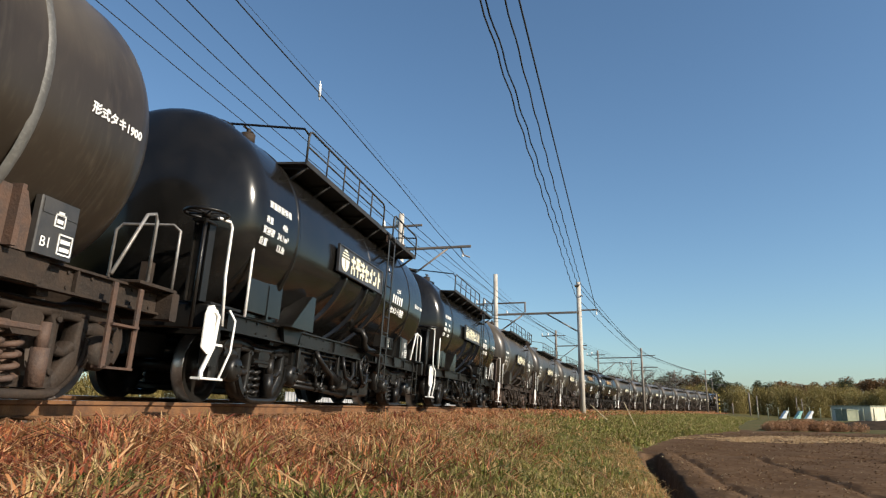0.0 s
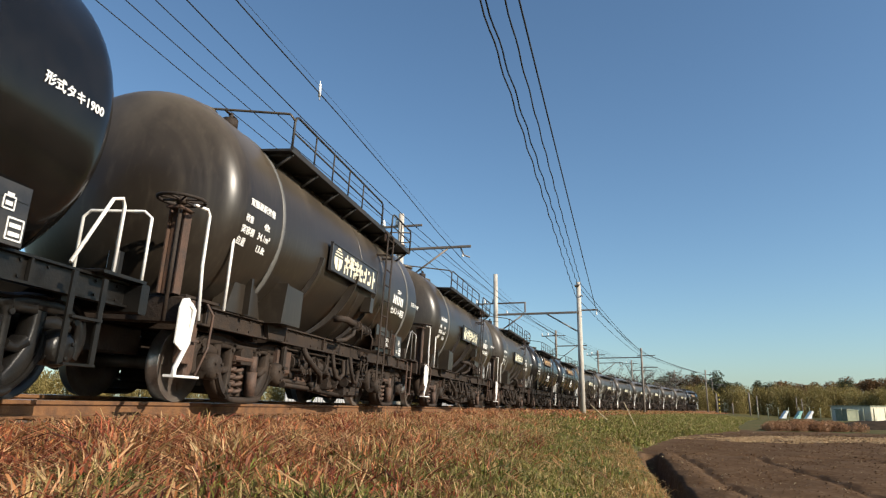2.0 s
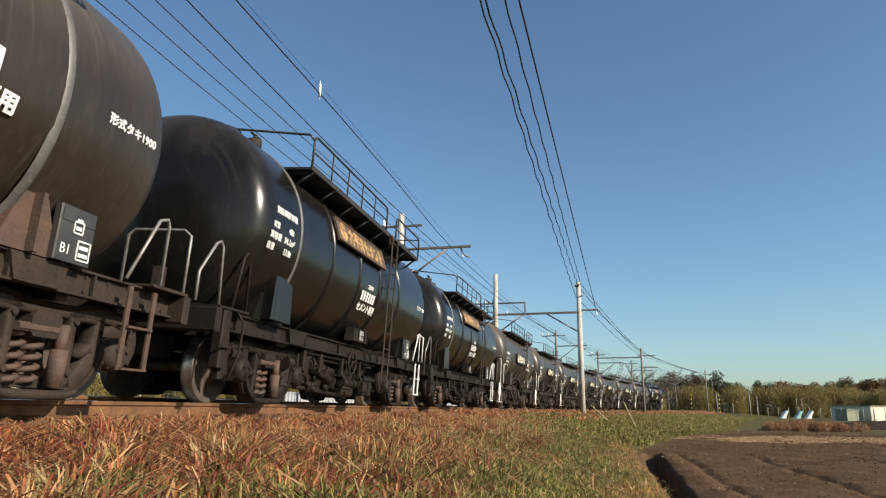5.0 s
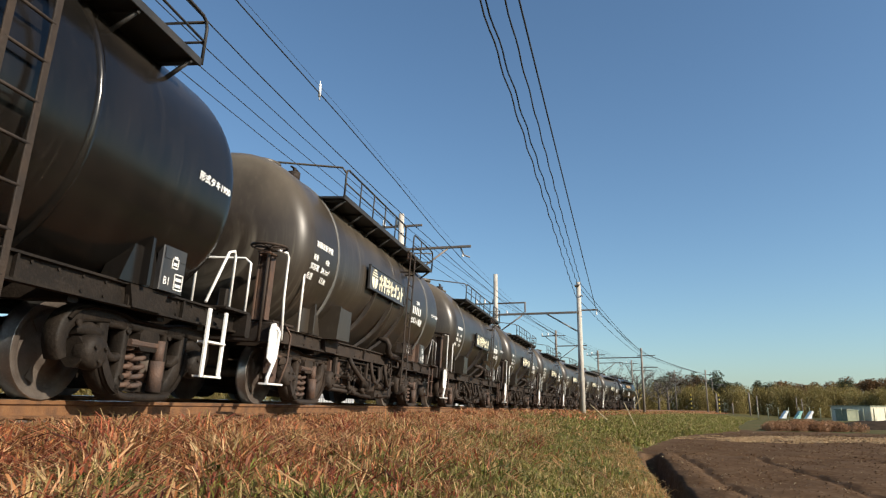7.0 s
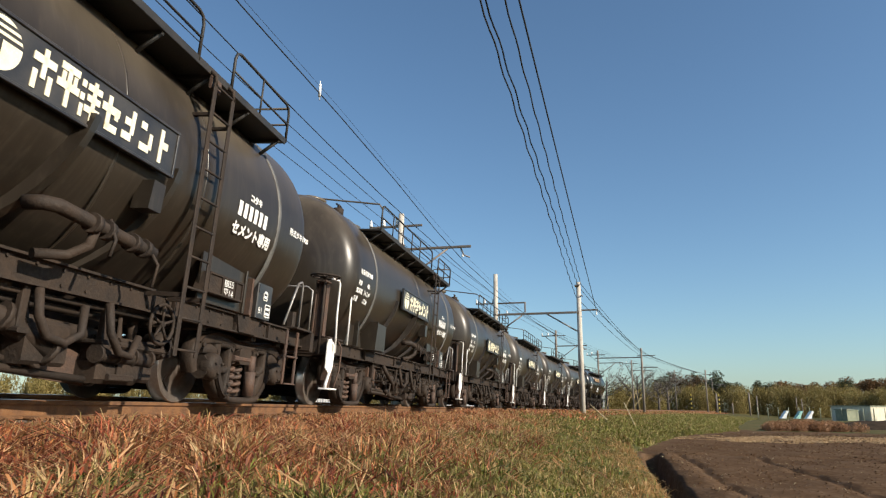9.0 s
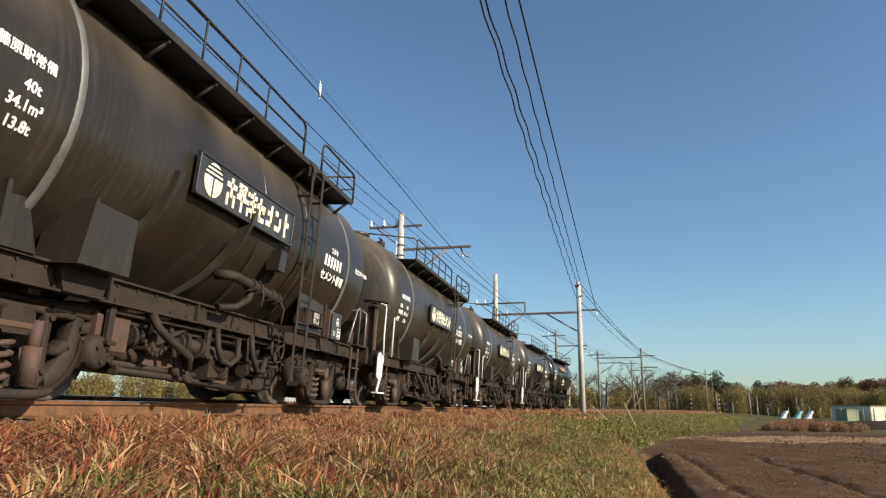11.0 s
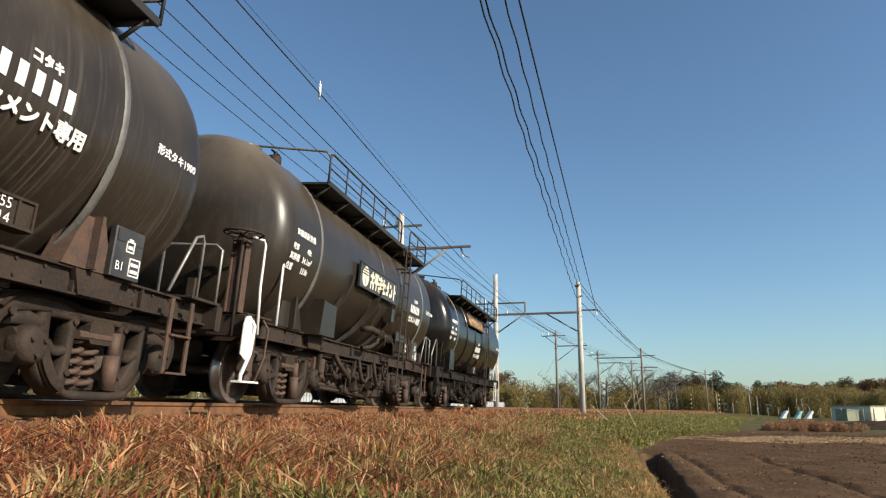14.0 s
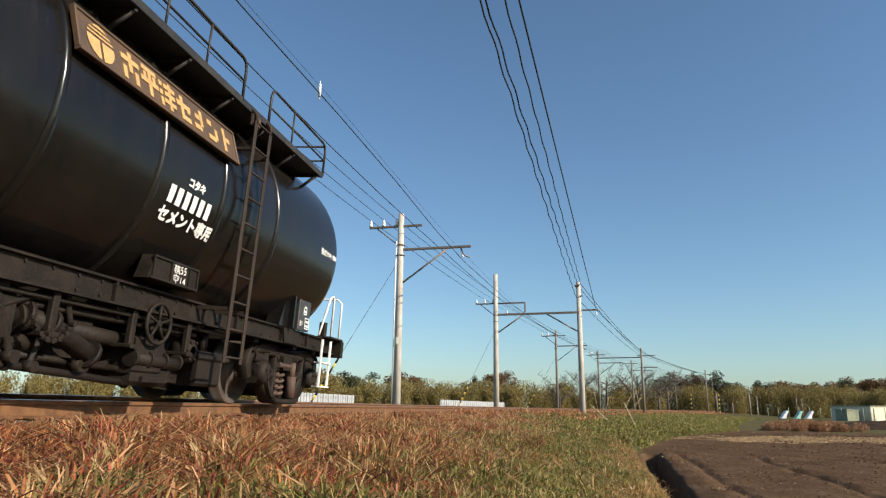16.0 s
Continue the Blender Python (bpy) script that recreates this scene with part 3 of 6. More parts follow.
def bogie(parent, xc, under, box_mat, spring_mat, wheels):
    b = Shape()
    b.box(-0.16, 0.16, -1.02, 1.02, 0.50, 0.70, 0.04)
    b.box(-0.26, 0.26, -0.34, 0.34, 0.70, 0.84, 0.05)
    b.box(-1.0, 1.0, -0.06, 0.06, 0.60, 0.66, 0.01)
    b.box(-0.24, 0.24, -0.90, 0.90, 0.11, 0.20, 0.02)
    b.box(-0.36, 0.36, -0.48, 0.48, 0.20, 0.50, 0.04)
    b.v = [(x + xc, y, z) for x, y, z in b.v]
    bg = part("bogie", b, under, parent, "cast steel two-axle bogie")
    for sgn in (-1, 1):
        o = part("side_frame", side_frame(sgn), box_mat, bg)
        o.location.x = xc
        y = sgn * 0.93
        for s_ in (-1, 1):
            x = s_ * AXLE
            ax = Shape()
            ax.box(x - 0.14, x + 0.14, min(y - sgn * 0.06, y + sgn * 0.13), max(y - sgn * 0.06, y + sgn * 0.13), 0.29, 0.55, 0.06)
            ax.lathe([(y + sgn * 0.05, 0.15), (y + sgn * 0.12, 0.155), (y + sgn * 0.17, 0.135), (y + sgn * 0.19, 0.10), (y + sgn * 0.19, 0.001)], 20, pose(x, 0, 0.43))
            for k in range(3):
                a_ = 2.09 * k + 0.5
                ax.cyl((x + 0.075 * math.cos(a_), y + sgn * 0.18, 0.43 + 0.075 * math.sin(a_)), (x + 0.075 * math.cos(a_), y + sgn * 0.215, 0.43 + 0.075 * math.sin(a_)), 0.018, 6)
            o = part("axle_box", ax, box_mat, bg)
            o.location.x = xc
        sp = Shape()
        for dx in (-0.17, 0.02):
            pts = [(dx + 0.08 * math.cos(k * 0.9), y - sgn * 0.05 + 0.08 * math.sin(k * 0.9), 0.11 + 0.42 * k / 34) for k in range(35)]
            sp.tube(pts, 0.025, 6)
        sp.box(-0.28, 0.16, min(y - 0.1, y + 0.1), max(y - 0.1, y + 0.1), 0.53, 0.60, 0.02)
        o = part("spring", sp, spring_mat, bg, "rust-brown coil springs")
        o.location.x = xc
        dm = Shape().cyl((0.19, y + sgn * 0.085, 0.12), (0.19, y + sgn * 0.085, 0.42), 0.07, 14).cyl((0.19, y + sgn * 0.085, 0.38), (0.19, y + sgn * 0.085, 0.62), 0.05, 12)
        o = part("damper", dm, spring_mat, bg)
        o.location.x = xc
    for s_ in (-1, 1):
        sh = Shape()
        for sgn in (-1, 1):
            x = s_ * (AXLE - 0.47) 
            sh.box(x - 0.05, x + 0.05, sgn * 0.58 - 0.05, sgn * 0.58 + 0.05, 0.25, 0.58, 0.03)
        sh.cyl((s_ * (AXLE - 0.47), -0.7, 0.38), (s_ * (AXLE - 0.47), 0.7, 0.38), 0.035, 8)
        o = part("brake_beam", sh, under, bg)
        o.location.x = xc
        w = part("wheelset", wheels, None, bg)
        w.matrix_basis = pose(xc + s_ * AXLE, 0, R_WHEEL)


def pipe_run(sh, pts, r):
    """A pipe with a bolted flange at each end and at each bend."""
    sh.tube(pts, r, 12)
    pts = [Vector(p) for p in pts]
    for i, p in enumerate(pts):
        d = (pts[min(i + 1, len(pts) - 1)] - pts[max(i - 1, 0)]).normalized() * 0.02
        sh.tube([p - d, p + d], r * 1.5, 12)
    return sh


def build_wagon(style):
    """style: clean, worn or old; the old ones bear a high brown board."""
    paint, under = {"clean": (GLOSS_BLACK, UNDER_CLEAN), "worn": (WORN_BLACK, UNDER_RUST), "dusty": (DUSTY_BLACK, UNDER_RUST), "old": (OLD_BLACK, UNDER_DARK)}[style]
    rusty = {"clean": UNDER_CLEAN, "old": UNDER_DARK}.get(style, RUST_BROWN)
    dx = 0.45 if style == "dusty" else 0.0
    worn = style in ("worn", "dusty")
    box_mat = under
    ladder_x = 0.74 if style == "dusty" else 0.35
    label = {"clean": "freshly painted glossy black cement tank wagon on rails", "worn": "dusty black cement tank wagon with worn paint on rails", "dusty": "dusty black cement tank wagon with side valve pipes", "old": "black cement tank wagon with a faded brown sign"}[style]
    w = thing("tank_wagon", None, None, label, "tank wagon", "wagons of the cement train")
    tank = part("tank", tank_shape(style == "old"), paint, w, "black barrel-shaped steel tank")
    if style == "old":
        part("seam", ring_on_tank(-3.56, 0.06, 0.012), GREY_SEAM, tank, "scuffed pale weld seam")
        for x in (-2.33, -1.08, 0.02, 1.34):
            part("seam", ring_on_tank(x, 0.07, 0.022), paint, tank)
    else:
        for x in (-3.45, 2.38 + dx * 0.7):
            part("seam", ring_on_tank(x, 0.085, 0.010), GREY_SEAM if worn else paint, tank, "scuffed pale weld seam" if worn else "")
        for x in (-0.35, 0.95):
            part("seam", ring_on_tank(x, 0.03, 0.005), paint, tank)
        # crescent ribs where the floor falls to the outlets
        for x, proud in ((-1.05 + dx * 0.6, 0.12), (0.15 + dx * 0.6, 0.05), (-2.15, 0.05)) if style == "dusty" else ((-1.6, 0.05), (-0.55, 0.05), (0.3, 0.05)):
            part("rib", crescent(x, proud), paint, tank)
        if style == "dusty":
            part("lug", Shape().prism([(0.05, 1.90), (0.22, 1.90), (0.20, 1.64), (0.02, 1.64)], -R_TANK - 0.07, -R_TANK + 0.1), paint, tank)
            vg = Shape().tube([(-0.62, -1.30, 1.47), (-0.58, -1.42, 1.48), (-0.50, -1.48, 1.48), (0.45, -1.50, 1.40), (0.62, -1.50, 1.39)], 0.055, 10)
            for x in (-0.18, -0.02, 0.30, 0.46):
                vg.tube([(x, -1.485 - 0.01, 1.45 - 0.07 * (x + 0.2)), (x + 0.06, -1.49, 1.445 - 0.07 * (x + 0.2))], 0.082, 10)
            vg.tube([(0.0, -1.52, 1.52), (0.02, -1.58, 1.36), (-0.02, -1.58, 1.22)], 0.016, 6)
            vg.tube([(0.55, -1.52, 1.40), (0.60, -1.58, 1.28), (0.56, -1.58, 1.08)], 0.016, 6)
            vg.tube([(-0.10, -1.49, 1.44), (-0.12, -1.47, 1.28), (-0.22, -1.38, 1.18), (-0.46, -1.30, 1.14)], 0.04, 9)
            vg.v = [(x - 0.36, y + 0.02, z - 0.09) for x, y, z in vg.v]
            part("valve_pipe", vg, UNDER_RUST, w, "grimy valve pipe with clamps on the tank side")
    # letters
    tx = Shape()
    if style == "old":
        nx0, nz = -0.92, (2.05, 1.83, 1.68)
    else:
        nx0, nz = 1.07 + dx * 1.18, (2.28, 2.06, 1.88)
    on_side(tx, nx0 + 0.28, nz[0], "コタキ", 0.10, bold=0.010)
    on_side(tx, nx0 + 0.05, nz[1], bars=[(k * (0.15 if style in ("worn", "clean") else 0.125), 0, 0.08, 0.165) for k in range(5 if style in ("worn", "clean") else 6)])
    on_side(tx, nx0, nz[2] - 0.02, "セメント専用", 0.15, bold=0.012, width=0.92)
    fx = -4.42
    fall = 0.20 if worn else 0.08
    on_side(tx, fx + 0.08, 2.47 - fall, "東藤原駅常備", 0.10, bold=0.004, width=0.62)
    on_side(tx, fx + 0.02, 2.27 - fall, "荷重", 0.09, bold=0.004)
    on_side(tx, fx + 0.46, 2.27 - fall, "40t", 0.11, bold=0.006)
    on_side(tx, fx - 0.02, 2.13 - fall, "実容積", 0.10, bold=0.004)
    on_side(tx, fx + 0.36, 2.13 - fall, "34.1m³", 0.11, bold=0.006)
    on_side(tx, fx - 0.05, 1.99 - fall, "自重", 0.10, bold=0.004)
    on_side(tx, fx + 0.40, 1.99 - fall, "13.8t", 0.11, bold=0.006)
    on_side(tx, 2.84 + dx * 0.4, 2.19, "形式タキ1900", 0.10, bold=0.005, width=0.62)
    part("lettering", tx, LETTER_WHITE, tank, "white painted lettering")["kind"] = "stuff"
    if style == "old":
        sign_board(w, -2.30, 0.12, 2.53, 2.90, SIGN_BROWN, SIGN_GOLD, "brown sign board with faded gold signs")
    else:
        sign_board(w, -2.12 + dx * 0.4, 0.09 + dx * 0.4, 2.04 - dx * 0.11, 2.47 - dx * 0.11, SIGN_DARK, SIGN_CREAM, "dark sign board with cream signs")
    # top walkway with its rail, on brackets
    x0, x1, yo, yi, zw = -3.50, 2.57, -1.45, -0.98, 3.25
    wk = part("walkway", Shape().box(x0, x1, yo, yi, zw, zw + 0.03, 0.006).box(x0, x1, yo - 0.012, yo + 0.012, zw - 0.01, zw + 0.07, 0.004), WALK_BLACK, w, "black steel walkway along the tank top")
    n = 8
    for k in range(n):
        x = x0 + 0.12 + (x1 - x0 - 0.24) * k / (n - 1)
        part("bracket", Shape().tube([(x, yo + 0.02, zw - 0.005), (x, -1.17, 3.04)], 0.022, 6).box(x - 0.02, x + 0.02, yo + 0.02, yi, zw - 0.035, zw - 0.002), WALK_BLACK, wk)
    rl = Shape()
    for xa, xb in ((x0 + 0.02, ladder_x - 0.24), (ladder_x + 0.42, x1 + 0.02)):
        r_ = 0.10
        ztop = zw + 0.50
        pts = [(xa, yo, zw + 0.02), (xa, yo, ztop - r_), (xa + r_ * 0.3, yo, ztop - r_ * 0.3), (xa + r_, yo, ztop), (xb - r_, yo, ztop), (xb - r_ * 0.3, yo, ztop - r_ * 0.3), (xb, yo, ztop - r_), (xb, yo, zw + 0.02)]
        rl.tube(pts, 0.017, 7)
        rl.tube([(xa, yo, zw + 0.26), (xb, yo, zw + 0.26)], 0.013, 6)
    rail = part("guard_rail", rl, WALK_BLACK, w, "thin tubular guard rail")
    for x in (-2.75, -2.05, -1.35, -0.65, ladder_x + 1.1):
        part("rail_post", Shape().cyl((x, yo, zw + 0.02), (x, yo, zw + 0.49), 0.013, 6), WALK_BLACK, rail)
    part("end_rail", Shape().tube([(x0 + 0.02, yo, zw + 0.42), (x0 - 0.02, yo + 0.06, zw + 0.50), (x0 - 0.02, -0.1, zw + 0.62), (x0 - 0.02, 0.0, zw + 0.58), (x0 - 0.02, 0.02, 3.6)], 0.017, 7), paint, rail)
    part("end_rail", Shape().tube([(x1 + 0.02, yo, zw + 0.26), (x1 + 0.02, yi, zw + 0.26)], 0.013, 6).tube([(x1 + 0.02, yo, zw + 0.48), (x1 + 0.02, yi, zw + 0.48), (x1 + 0.02, yi, 3.2)], 0.017, 6), paint, rail)
    part("lamp_board", Shape().box(ladder_x - 0.02, ladder_x + 0.16, yo - 0.045, yo - 0.015, zw - 0.16, zw - 0.02, 0.01), RUST_BROWN, wk, "small rusty plate")
    # hatches on the top
    for x in (-3.55, -1.6, 1.6):
        h = Shape().lathe([(0, 0.26), (0.12, 0.26), (0.12, 0.30), (0.17, 0.30), (0.20, 0.22), (0.20, 0.0)], 20, pose(x, 0, 3.66, 90))
        part("hatch", h, paint, tank)
    part("vent_valve", Shape().cyl((-3.72, -0.66, 3.46), (-3.72, -0.66, 3.60), 0.10, 12).cyl((-3.72, -0.66, 3.60), (-3.72, -0.66, 3.68), 0.03, 8).box(-3.84, -3.60, -0.68, -0.64, 3.655, 3.675, 0.006), UNDER_RUST, tank)
    # ladder
    ld = Shape()
    for x in (ladder_x, ladder_x + 0.36):
        ld.box(x - 0.03, x + 0.03, -1.54, -1.52, 0.46, 3.14, 0.006)
        ld.tube([(x, -1.53, 3.12), (x, -1.52, 3.22), (x, -1.46, 3.27)], 0.022, 6)
        ld.box(x - 0.02, x + 0.02, -1.52, -1.15, 1.0, 1.04)
        ld.box(x - 0.02, x + 0.02, -1.52, -1.20, 2.80, 2.83)
    ladder = part("ladder", ld, UNDER_RUST if style != "clean" else UNDER_CLEAN, w, "steel side ladder")
    for k in range(10):
        z = 0.52 + k * 0.29
        part("rung", Shape().cyl((ladder_x, -1.53, z), (ladder_x + 0.36, -1.53, z), 0.013, 6), UNDER_RUST if style != "clean" else UNDER_CLEAN, ladder)
    # underframe
    frame_ob = part("underframe", Shape().box(-5.1, 4.66, -0.18, 0.18, 0.80, 1.02, 0.02).box(-4.95, -4.25, -0.26, 0.26, 0.50, 0.79, 0.02).box(4.2, 4.6, -0.26, 0.26, 0.50, 0.79, 0.02), under, w, "channel-section steel underframe")
    for sgn in (-1, 1):
        y, u = sgn * 1.13, sgn * 0.05
        fr = Shape().along([(y - u, 0.85), (y + u, 0.85), (y + u, 0.87), (y + u * 0.1, 0.875), (y + u * 0.1, 1.045), (y + u, 1.05), (y + u, 1.07), (y - u, 1.07), (y - u, 1.05), (y - u * 0.1, 1.045), (y - u * 0.1, 0.875), (y - u, 0.87)][::int(sgn)], -5.05, 4.62)
        part("sole_bar", fr, under, frame_ob)
    for x in (-4.2, -3.14, -2.1, -0.8, 0.5, 1.9, 3.14, 3.9):
        part("cross_bearer", Shape().box(x - 0.06, x + 0.06, -1.1, 1.1, 0.80, 1.0, 0.01), under, frame_ob)
    for x in (-5.08, 4.62):
        part("end_sill", Shape().box(x - 0.06, x + 0.06, -1.30, 1.30, 0.80, 1.07, 0.015), under, frame_ob)
        part("platform", Shape().box(min(x, x * 0.87), max(x, x * 0.87), -1.30, 1.30, 1.072, 1.10, 0.005), under, frame_ob)
    for k, x in enumerate((-4.45, -2.4, -1.0, 1.2, 2.5, 3.4)):
        part("web_stiffener", Shape().box(x - 0.012, x + 0.012, -1.175, -1.142, 0.87, 1.05), under, frame_ob)
    bolts = Shape()
    for k in range(34):
        x = -4.8 + k * 0.28
        bolts.cyl((x, -1.14, 1.02), (x, -1.15, 1.02), 0.014, 6)
        if k % 4 < 2:
            bolts.cyl((x, -1.14, 0.90), (x, -1.15, 0.90), 0.014, 6)
    part("rivet", bolts, under, frame_ob)["kind"] = "stuff"
    for x in (-2.75, 2.75):
        part("body_bolster", Shape().prism([(x - 0.30, 1.06), (x + 0.30, 1.06), (x + 0.22, 0.86), (x - 0.22, 0.86)], -1.20, -1.145), under, frame_ob)
    # saddles and boxes along the side
    for x, b_, t_ in ((-3.72, 0.42, 0.24), (2.58, 0.30, 0.12)):
        for sgn in (-1, 1):
            sd = Shape().prism([(x - b_, 1.07), (x + b_, 1.07), (x + t_, 1.50), (x - t_, 1.50)], -1.20 if sgn < 0 else 1.0, -1.0 if sgn < 0 else 1.20)
            sd.prism([(x - 0.02, 1.07), (x + 0.03, 1.07), (x + 0.02, 1.51), (x - 0.02, 1.51)], -1.28 if sgn < 0 else 1.19, -1.19 if sgn < 0 else 1.28)
            part("saddle", sd, rusty if x > 0 and worn else paint, w, "welded plate saddle under the tank")
    if style != "clean":
        if style == "old":
            part("side_panel", Shape().prism([(-3.95, 1.09), (-3.36, 1.09), (-3.40, 1.58), (-3.72, 1.72), (-3.90, 1.66)], -1.34, -1.0), paint, w, "tall folded side panel")
        else:
            part("side_cover", Shape().prism([(-3.12, 1.06), (-2.50, 1.06), (-2.50, 1.55), (-3.04, 1.57)], -1.40, -1.05).prism([(-3.135, 1.05), (-3.11, 1.05), (-3.02, 1.585), (-3.05, 1.585)], -1.42, -1.02), paint, w, "folded steel cover plate")
    else:
        part("side_cover", Shape().prism([(-3.15, 1.06), (-2.42, 1.06), (-2.42, 1.56), (-2.55, 1.56)], -1.36, -1.05), paint, w, "folded steel cover plate")
        part("side_panel", Shape().box(-4.25, -3.35, -1.27, -1.24, 1.12, 1.62, 0.005), paint, w, "flat glossy side panel")
    lx = -0.80 if style == "old" else 1.02 + dx
    lz = 1.13 if style == "old" else 1.17
    cb = part("label_box", Shape().prism([(lx, lz), (lx + 0.82, lz), (lx + 0.82, lz + 0.23), (lx + 0.08, lz + 0.23)], -1.30, -1.16), under, w, "steel box with small white figures")
    rim = Shape().box(lx + 0.05, lx + 0.81, -1.318, -1.302, lz + 0.205, lz + 0.225).box(lx + 0.02, lx + 0.81, -1.318, -1.302, lz + 0.005, lz + 0.025)
    for xx in (lx + 0.05, lx + 0.33, lx + 0.64, lx + 0.79):
        rim.box(xx, xx + 0.02, -1.317, -1.302, lz + 0.026, lz + 0.204)
    part("rim", rim, under, cb)
    lt = Shape()
    for txt, zz in (("横55", lz + 0.125), ("空14", lz + 0.02)):
        v, f = lettering(txt, 0.11)
        lt.add([(lx + 0.38 + p[0], -1.306, zz + p[1]) for p in v], f)
    part("figure_mark", lt, LETTER_WHITE, cb)["kind"] = "stuff"
    if style == "dusty":
        part("skirt_plate", Shape().box(1.50, 2.72, -1.215, -1.19, 1.075, 1.66, 0.006), paint, w, "flat steel skirt plate under the tank")
        part("skirt_rib", Shape().box(2.46, 2.50, -1.245, -1.217, 1.075, 1.60, 0.006), paint, w)
    # end card holder
    ec = part("card_holder", Shape().box(2.78, 3.18, -1.26, -1.19, 1.07, 1.50, 0.01, Matrix.Identity(4)).box(2.80, 3.16, -1.266, -1.258, 1.38, 1.48), SIGN_DARK, w, "dark waybill holder with white marks")
    mk = Shape()
    v, f = lettering("B1", 0.11)
    mk.add([(2.82 + p[0], -1.264, 1.13 + p[1]) for p in v], f)
    for a_, b_, c_, d_ in ((3.0, 3.15, 1.10, 1.26), (2.93, 3.04, 1.30, 1.40)):
        for q in ((a_, b_, c_, c_ + 0.012), (a_, b_, d_ - 0.012, d_), (a_, a_ + 0.01, c_, d_), (b_ - 0.01, b_, c_, d_)):
            mk.box(q[0], q[1], -1.268, -1.262, q[2], q[3])
        for k in range(2):
            mk.box(a_ + 0.025, b_ - 0.025, -1.268, -1.262, c_ + 0.03 + 0.06 * k, c_ + 0.06 + 0.06 * k)
    part("mark", mk, LETTER_WHITE, ec)["kind"] = "stuff"
    # back end: steps and hand rails
    pale = WHITE_PAINT if style in ("clean", "old") else GALV
    part("hand_rail", Shape().tube([(3.72, -1.22, 1.09), (4.08, -1.22, 1.72), (4.20, -1.22, 1.76), (4.24, -1.22, 1.70), (4.24, -1.22, 1.09)], 0.017, 7), pale, w)
    part("hand_rail", Shape().tube([(4.68, -1.2, 1.09), (4.68, -1.2, 1.72), (4.68, -1.12, 1.78), (4.68, -0.55, 1.78), (4.68, -0.48, 1.72), (4.68, -0.48, 1.09)], 0.016, 7), pale, w)
    step_mat = WHITE_PAINT if style == "old" else rusty
    st = Shape()
    for x in (3.70, 4.06):
        st.box(x - 0.028, x + 0.028, -1.31, -1.29, 0.30, 1.02, 0)
    for z in (0.30, 0.66):
        st.box(3.70, 4.06, -1.34, -1.20, z, z + 0.02, 0)
    part("step", st, step_mat, w, "bent steel step")
    part("end_lamp_bracket", Shape().box(4.60, 4.70, -0.98, -0.86, 1.08, 1.38, 0.02), under, w)
    # front end: brake wheel, posts, white step plate
    bw = Shape()
    ring = [(-5.30 + 0.23 * math.cos(k * math.pi / 12), -1.24 + 0.23 * math.sin(k * math.pi / 12), 2.02) for k in range(24)]
    bw.tube(ring, 0.018, 6, closed=True)
    for k in range(4):
        a_ = k * math.pi / 4
        bw.cyl((-5.30 - 0.23 * math.cos(a_), -1.24 - 0.23 * math.sin(a_), 2.02), (-5.30 + 0.23 * math.cos(a_), -1.24 + 0.23 * math.sin(a_), 2.02), 0.011, 6)
    bw.cyl((-5.30, -1.24, 0.8), (-5.30, -1.24, 2.06), 0.022, 8).cyl((-5.30, -1.24, 1.98), (-5.30, -1.24, 2.05), 0.05, 10)
    if style == "old":
        part("hand_rail", Shape().tube([(-5.45, -1.22, 1.09), (-5.45, -1.22, 1.40), (-5.22, -1.24, 1.76), (-5.14, -1.24, 1.80), (-5.08, -1.24, 1.74), (-5.02, -1.24, 1.09)], 0.017, 7), GALV, w, "pale hand rail")
        part("hand_rail", Shape().tube([(-4.80, -1.28, 1.09), (-4.66, -1.28, 1.72), (-4.60, -1.28, 1.78), (-4.52, -1.28, 1.74), (-4.48, -1.28, 1.09)], 0.017, 7), UNDER_DARK, w, "dark hand rail")
    else:
        part("brake_wheel", bw, UNDER_CLEAN if style == "clean" else UNDER_RUST, w, "horizontal hand brake wheel on a post")
        part("brake_post", Shape().box(-5.16, -5.12, -1.22, -1.06, 1.09, 1.97, 0.01).box(-5.20, -5.08, -1.236, -1.22, 1.09, 1.97).box(-5.20, -5.08, -1.06, -1.045, 1.09, 1.97).box(-5.34, -5.10, -1.27, -1.10, 1.93, 1.96, 0.01), rusty, w, "channel-section brake post")
        part("hand_rail", Shape().tube([(-4.86, -1.34, 0.86), (-4.93, -1.34, 1.42), (-4.93, -1.34, 1.96), (-4.98, -1.34, 2.01), (-5.16, -1.30, 2.01)], 0.018, 7), WHITE_PAINT, w, "pale hand rail")
        part("hand_rail", Shape().tube([(-4.45, -1.37, 1.02), (-4.45, -1.37, 1.83), (-4.46, -1.34, 1.87), (-4.50, -1.24, 1.85)], 0.018, 7), WHITE_PAINT, w, "pale hand rail")
    pl = Shape()
    pl.prism([(-5.23, 0.60), (-5.11, 0.54), (-5.03, 0.62), (-5.03, 1.0), (-5.09, 1.06), (-5.19, 1.04), (-5.23, 0.95)], -1.36, -1.345)
    pl.tube([(-5.07, -1.365, 1.0), (-5.00, -1.37, 0.95), (-5.03, -1.37, 0.62), (-5.19, -1.37, 0.36), (-5.19, -1.37, 0.29)], 0.026, 6)
    pl.box(-5.23, -4.79, -1.40, -1.28, 0.275, 0.30, 0.006)
    if style != "old":
        part("step_plate", pl, WHITE_PAINT, w, "white painted step plate")
